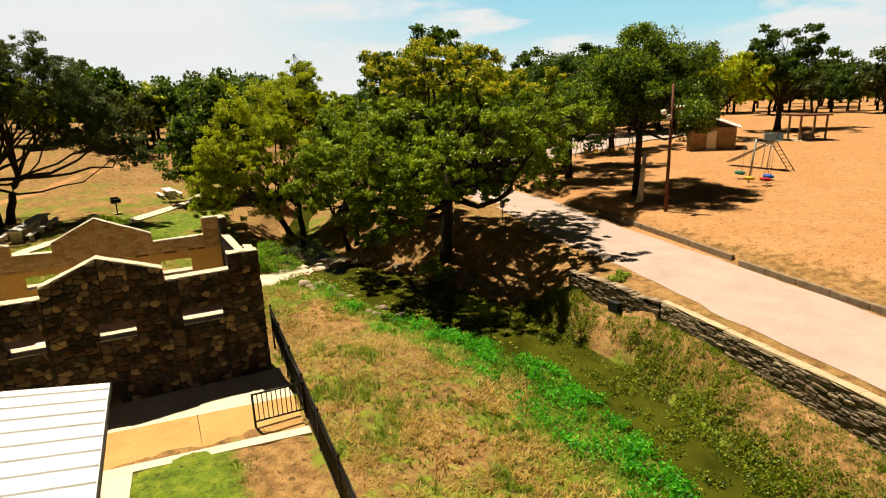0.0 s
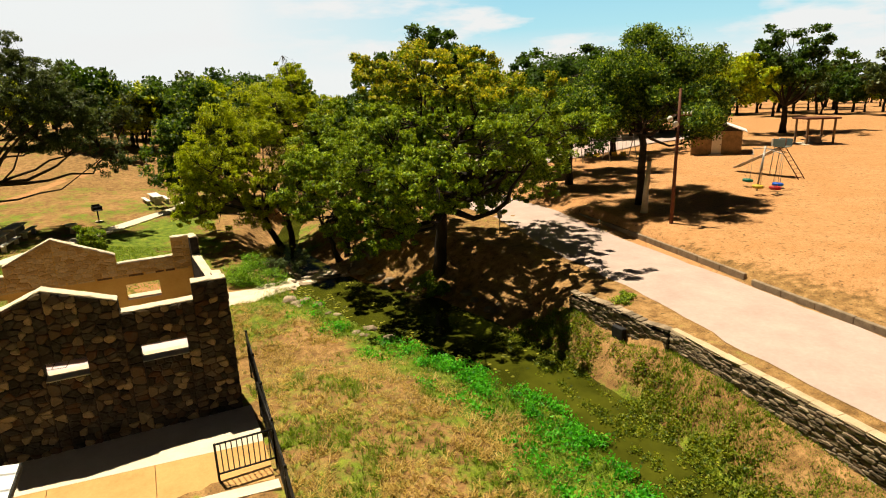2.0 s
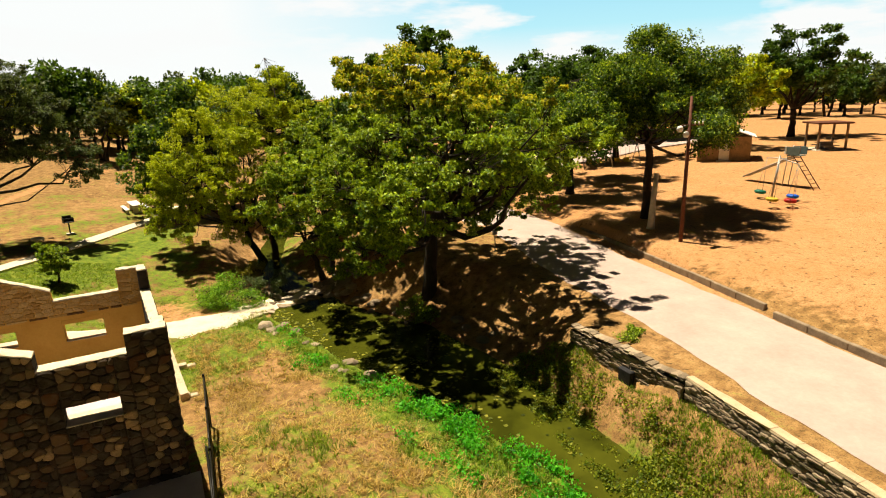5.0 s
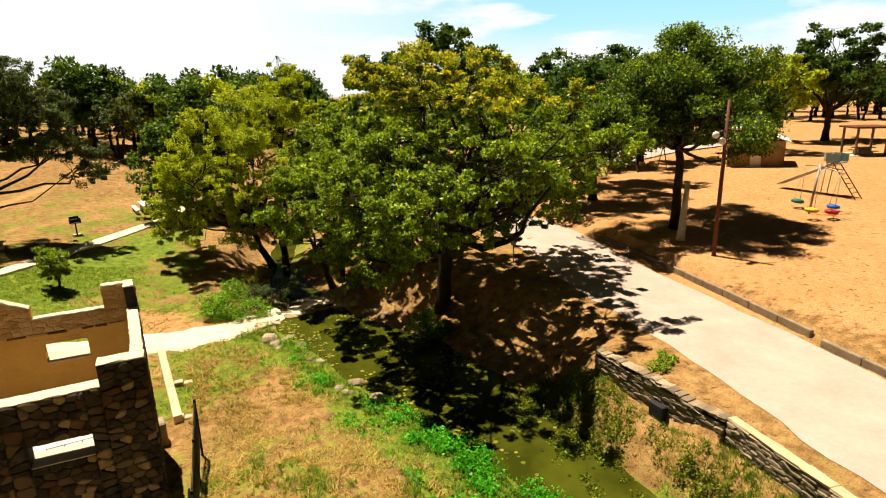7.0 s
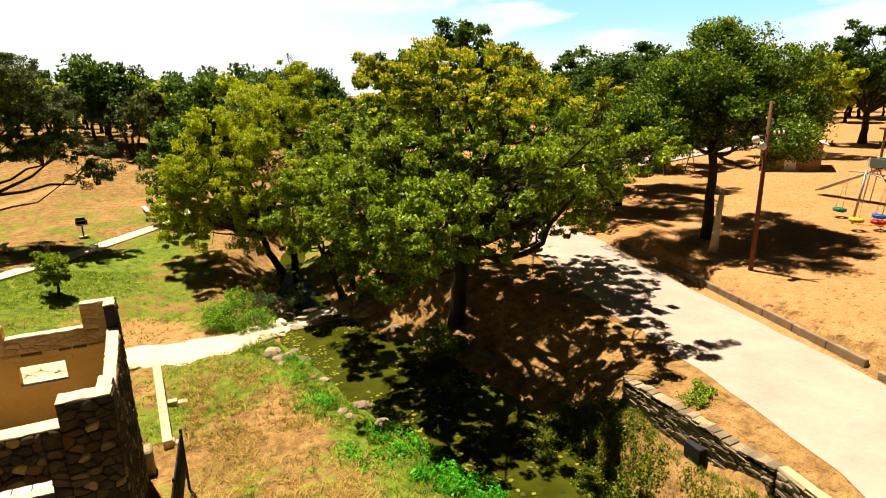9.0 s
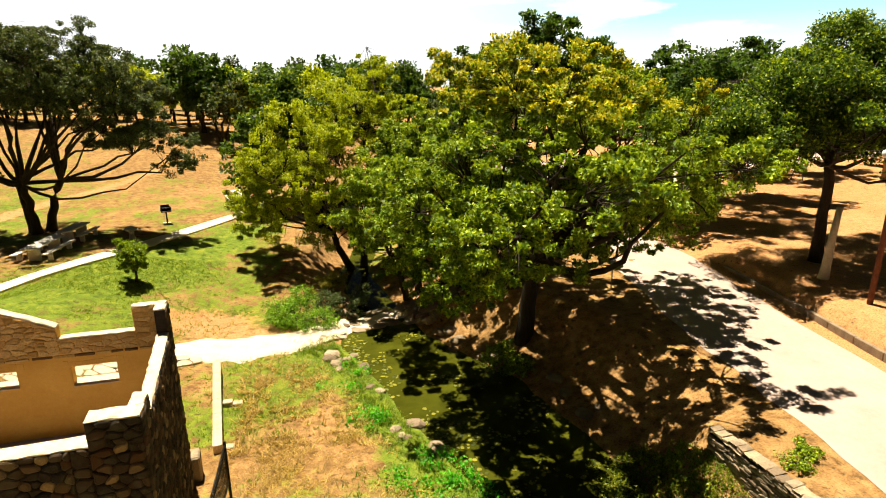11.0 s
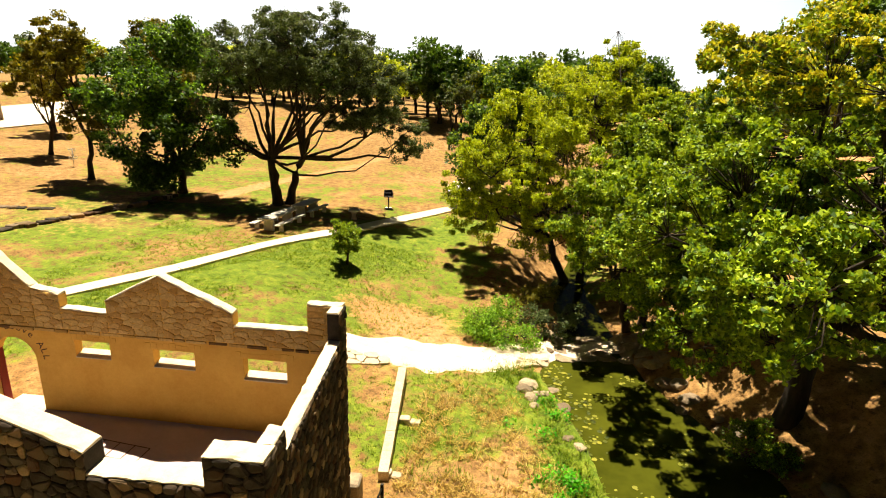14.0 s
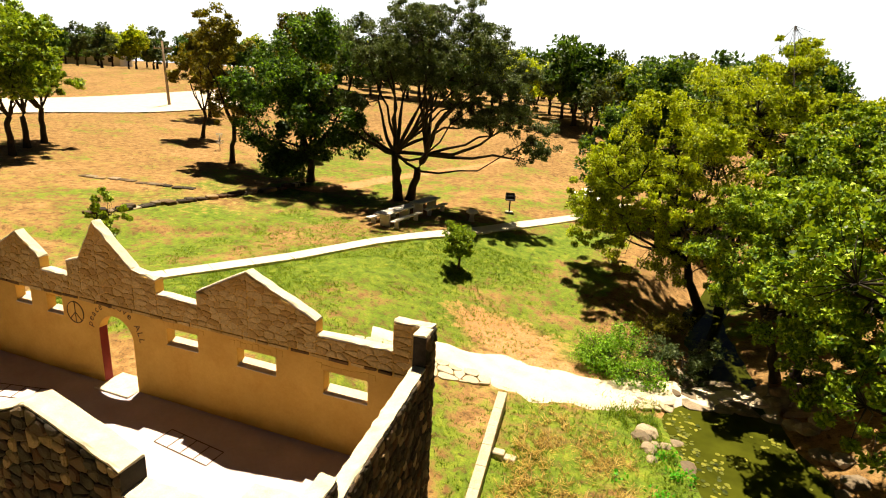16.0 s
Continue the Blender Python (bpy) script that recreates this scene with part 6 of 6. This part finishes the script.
blades("dry_grass", "shaggy dry tan grass on the creek bank", scatter(16000, 2, 11, 5, 34, 71, lambda x, y: field(x, y) * np.where(fractal(x, y, 1.0, 9) > 0.12, 0.15, 1.0)), 0.135, 0.013, 7, L_STRAW, 72, 2.2)
blades("green_grass", "green grass tufts on the creek bank", scatter(16000, 2, 11, 5, 36, 73, lambda x, y: field(x, y) * (0.04 + 0.8 * (fractal(x, y, 1.0, 9) > 0.12)) * (0.25 + 0.75 * ease(29, 23, y)) + 0.9 * ease(-4.6, -3.0, x - creek(y)[0]) * (x - creek(y)[0] < -creek(y)[1] - 0.4)), 0.17, 0.013, 6, L_BLADE, 74, 1.3)
blades("bank_grass", "mixed grass on the bank below the stone wall", scatter(9000, 12, 16, 4, 23, 75, lambda x, y: ease(0.1, 0.7, x - creek(y)[0] - creek(y)[1]) * (x < wall_x(y) - 0.05) * 0.9), 0.13, 0.011, 6, L_BLADE, 76, 0.9)
blades("lawn_grass", "short green lawn grass beyond the ruin", scatter(26000, -16, 5, 27, 46, 77, lambda x, y: np.clip(green_at(x, y) * 1.5 - 0.3, 0, 1)), 0.07, 0.012, 5, L_BLADE, 78, 1.0)
blades("yard_grass", "green grass in the fenced yard", scatter(7000, -3.0, 1.5, 9, 16.2, 79, lambda x, y: np.clip(green_at(x, y) * 1.4 - 0.25, 0, 1)), 0.08, 0.011, 5, L_BLADE, 80, 1.0)


def water_plants(name, label, pts, spread, per, size, material, seed, lift):
    rng = np.random.default_rng(seed)
    z = np.maximum(ground_z(pts[:, 0], pts[:, 1]), WATER_Z) + lift
    cen = np.concatenate([pts, z[:, None]], 1)
    v, f = leaf_arrays(rng, cen, np.full(len(cen), spread), per, size)
    v[:, 2] = np.maximum(v[:, 2], WATER_Z + 0.01)
    return tagged(part_np(name, v, f, material), label, "water plant", "", "stuff")


west_edge = scatter(5200, 5, 13, 5, 33, 81, lambda x, y: ease(-1.7, -0.8, x - creek(y)[0] + creek(y)[1]) * ease(0.3, -0.15, x - creek(y)[0] + creek(y)[1] + 0.3 * fractal(x, y, 1.1, 6)) * (fractal(x, y, 0.8, 4) > -0.15) * ease(27, 22, y) + 0.35 * ease(-5.2, -3.6, x - creek(y)[0]) * ease(-2.0, -2.8, x - creek(y)[0]) * (fractal(x, y, 0.9, 14) > 0.15))
water_plants("watercress", "lush bright green water plants along the creek edge", west_edge, 0.15, 26, 0.105, L_WEED, 82, 0.2)
east_edge = scatter(7000, 11, 16, 5, 24, 83, lambda x, y: (ease(-0.5, 0.1, x - creek(y)[0] - creek(y)[1]) * ease(1.5, 0.6, x - creek(y)[0] - creek(y)[1])) * (fractal(x, y, 0.9, 5) > -0.25) + 0.8 * ease(-1.7, -1.2, x - creek(y)[0] - creek(y)[1]) * ease(-0.3, -0.6, x - creek(y)[0] - creek(y)[1]) * (fractal(x, y, 0.6, 21) > 0.22))
water_plants("bank_weeds", "olive weeds on the creek's far edge", east_edge, 0.11, 16, 0.085, L_BANK, 84, 0.06)


def lily_pads(pts, seed):
    rng = np.random.default_rng(seed)
    n = len(pts)
    a = np.linspace(0, 2 * np.pi, 8)[:-1]
    r = rng.uniform(0.035, 0.085, n)
    c = np.concatenate([pts, np.full((n, 1), WATER_Z + 0.015)], 1)
    ring = c[:, None] + r[:, None, None] * np.stack([np.cos(a), np.sin(a), 0 * a], -1)[None] + rng.normal(0, 0.006, (n, 7, 3))
    v = np.concatenate([c[:, None], ring], 1).reshape(-1, 3)
    k = np.arange(n)[:, None, None] * 8
    i = np.arange(7)
    tri = (k + np.stack([0 * i, 1 + i, 1 + (i + 1) % 7], -1)[None]).reshape(-1, 3)
    return tagged(part_np("lily_pads", v, tri, L_PAD), "floating yellow-green pads on the creek", "water plant", "", "stuff")


L_PAD = mat_leaf("floating_pads", (0.03, 0.045, 0.004), (0.13, 0.14, 0.012), (0.3, 0.28, 0.03), 0.2)
lily_pads(scatter(9000, 6, 15, 6, 36, 85, lambda x, y: (np.abs(x - creek(y)[0]) < creek(y)[1] + 0.6) * (0.03 + 0.85 * ease(0.9, 0.2, np.abs(x - creek(y)[0] + creek(y)[1] - 0.3)) * ease(19, 22, y) * (fractal(x, y, 1.1, 17) > -0.2) + 0.6 * (fractal(x, y, 0.9, 15) > 0.3) * ease(18, 21, y) + 0.05 * (fractal(x, y, 0.7, 16) > 0.3))), 86)

# rocks and litter under the creekside oaks
def rock(name, label, x, y, r, seed, material):
    rng = random.Random(seed)
    bm = bmesh.new()
    bmesh.ops.create_icosphere(bm, subdivisions=2, radius=r)
    for v in bm.verts:
        k = 1 + 0.28 * noise.noise(v.co * (1.6 / r) + Vector((seed, 0, 0)))
        v.co = Vector((v.co.x * k * 1.25, v.co.y * k, v.co.z * k * 0.55))
    bmesh.ops.transform(bm, matrix=pose(x, y, gz(x, y) + r * 0.1, 0, 0, rng.uniform(0, 360)), verts=bm.verts)
    return tagged(part(name, bm, material), label, "rock", "creek rocks")


rr = random.Random(9)
for i in range(46):
    y = rr.uniform(26, 39)
    c0, c1 = creek(y)
    side = rr.choice((-1, 1))
    rock("rock", "pale limestone rock at the water's edge", float(c0) + side * (float(c1) + rr.uniform(0.0, 1.3)), y, rr.uniform(0.12, 0.36), i + 1, M_DRYSTONE)

# ---- facing stones ----
rise = lambda u, z: -u
face_with_stones(wall_s, wall_columns(near_top, near_holes, -1.5), "y", YN0, -1, 0.25, M_STONE, 91, 300, rise, 0.75, 0.05, 0.006)
face_with_stones(wall_e, wall_columns([(YN0, 3.22)] + east_top[1:-1] + [(YF1, 3.58)], [], -2.3), "x", XE1, 1, 0.22, M_STONE, 92, 300, lambda u, z: -z, 0.8, 0.04, 0.005)
face_with_stones(wall_n, wall_columns(far_top, [], 2.44), "y", YF0, -1, 0.26, M_OCHRE_STONE, 93, 260, rise, 0.55, 0.022, 0.004)
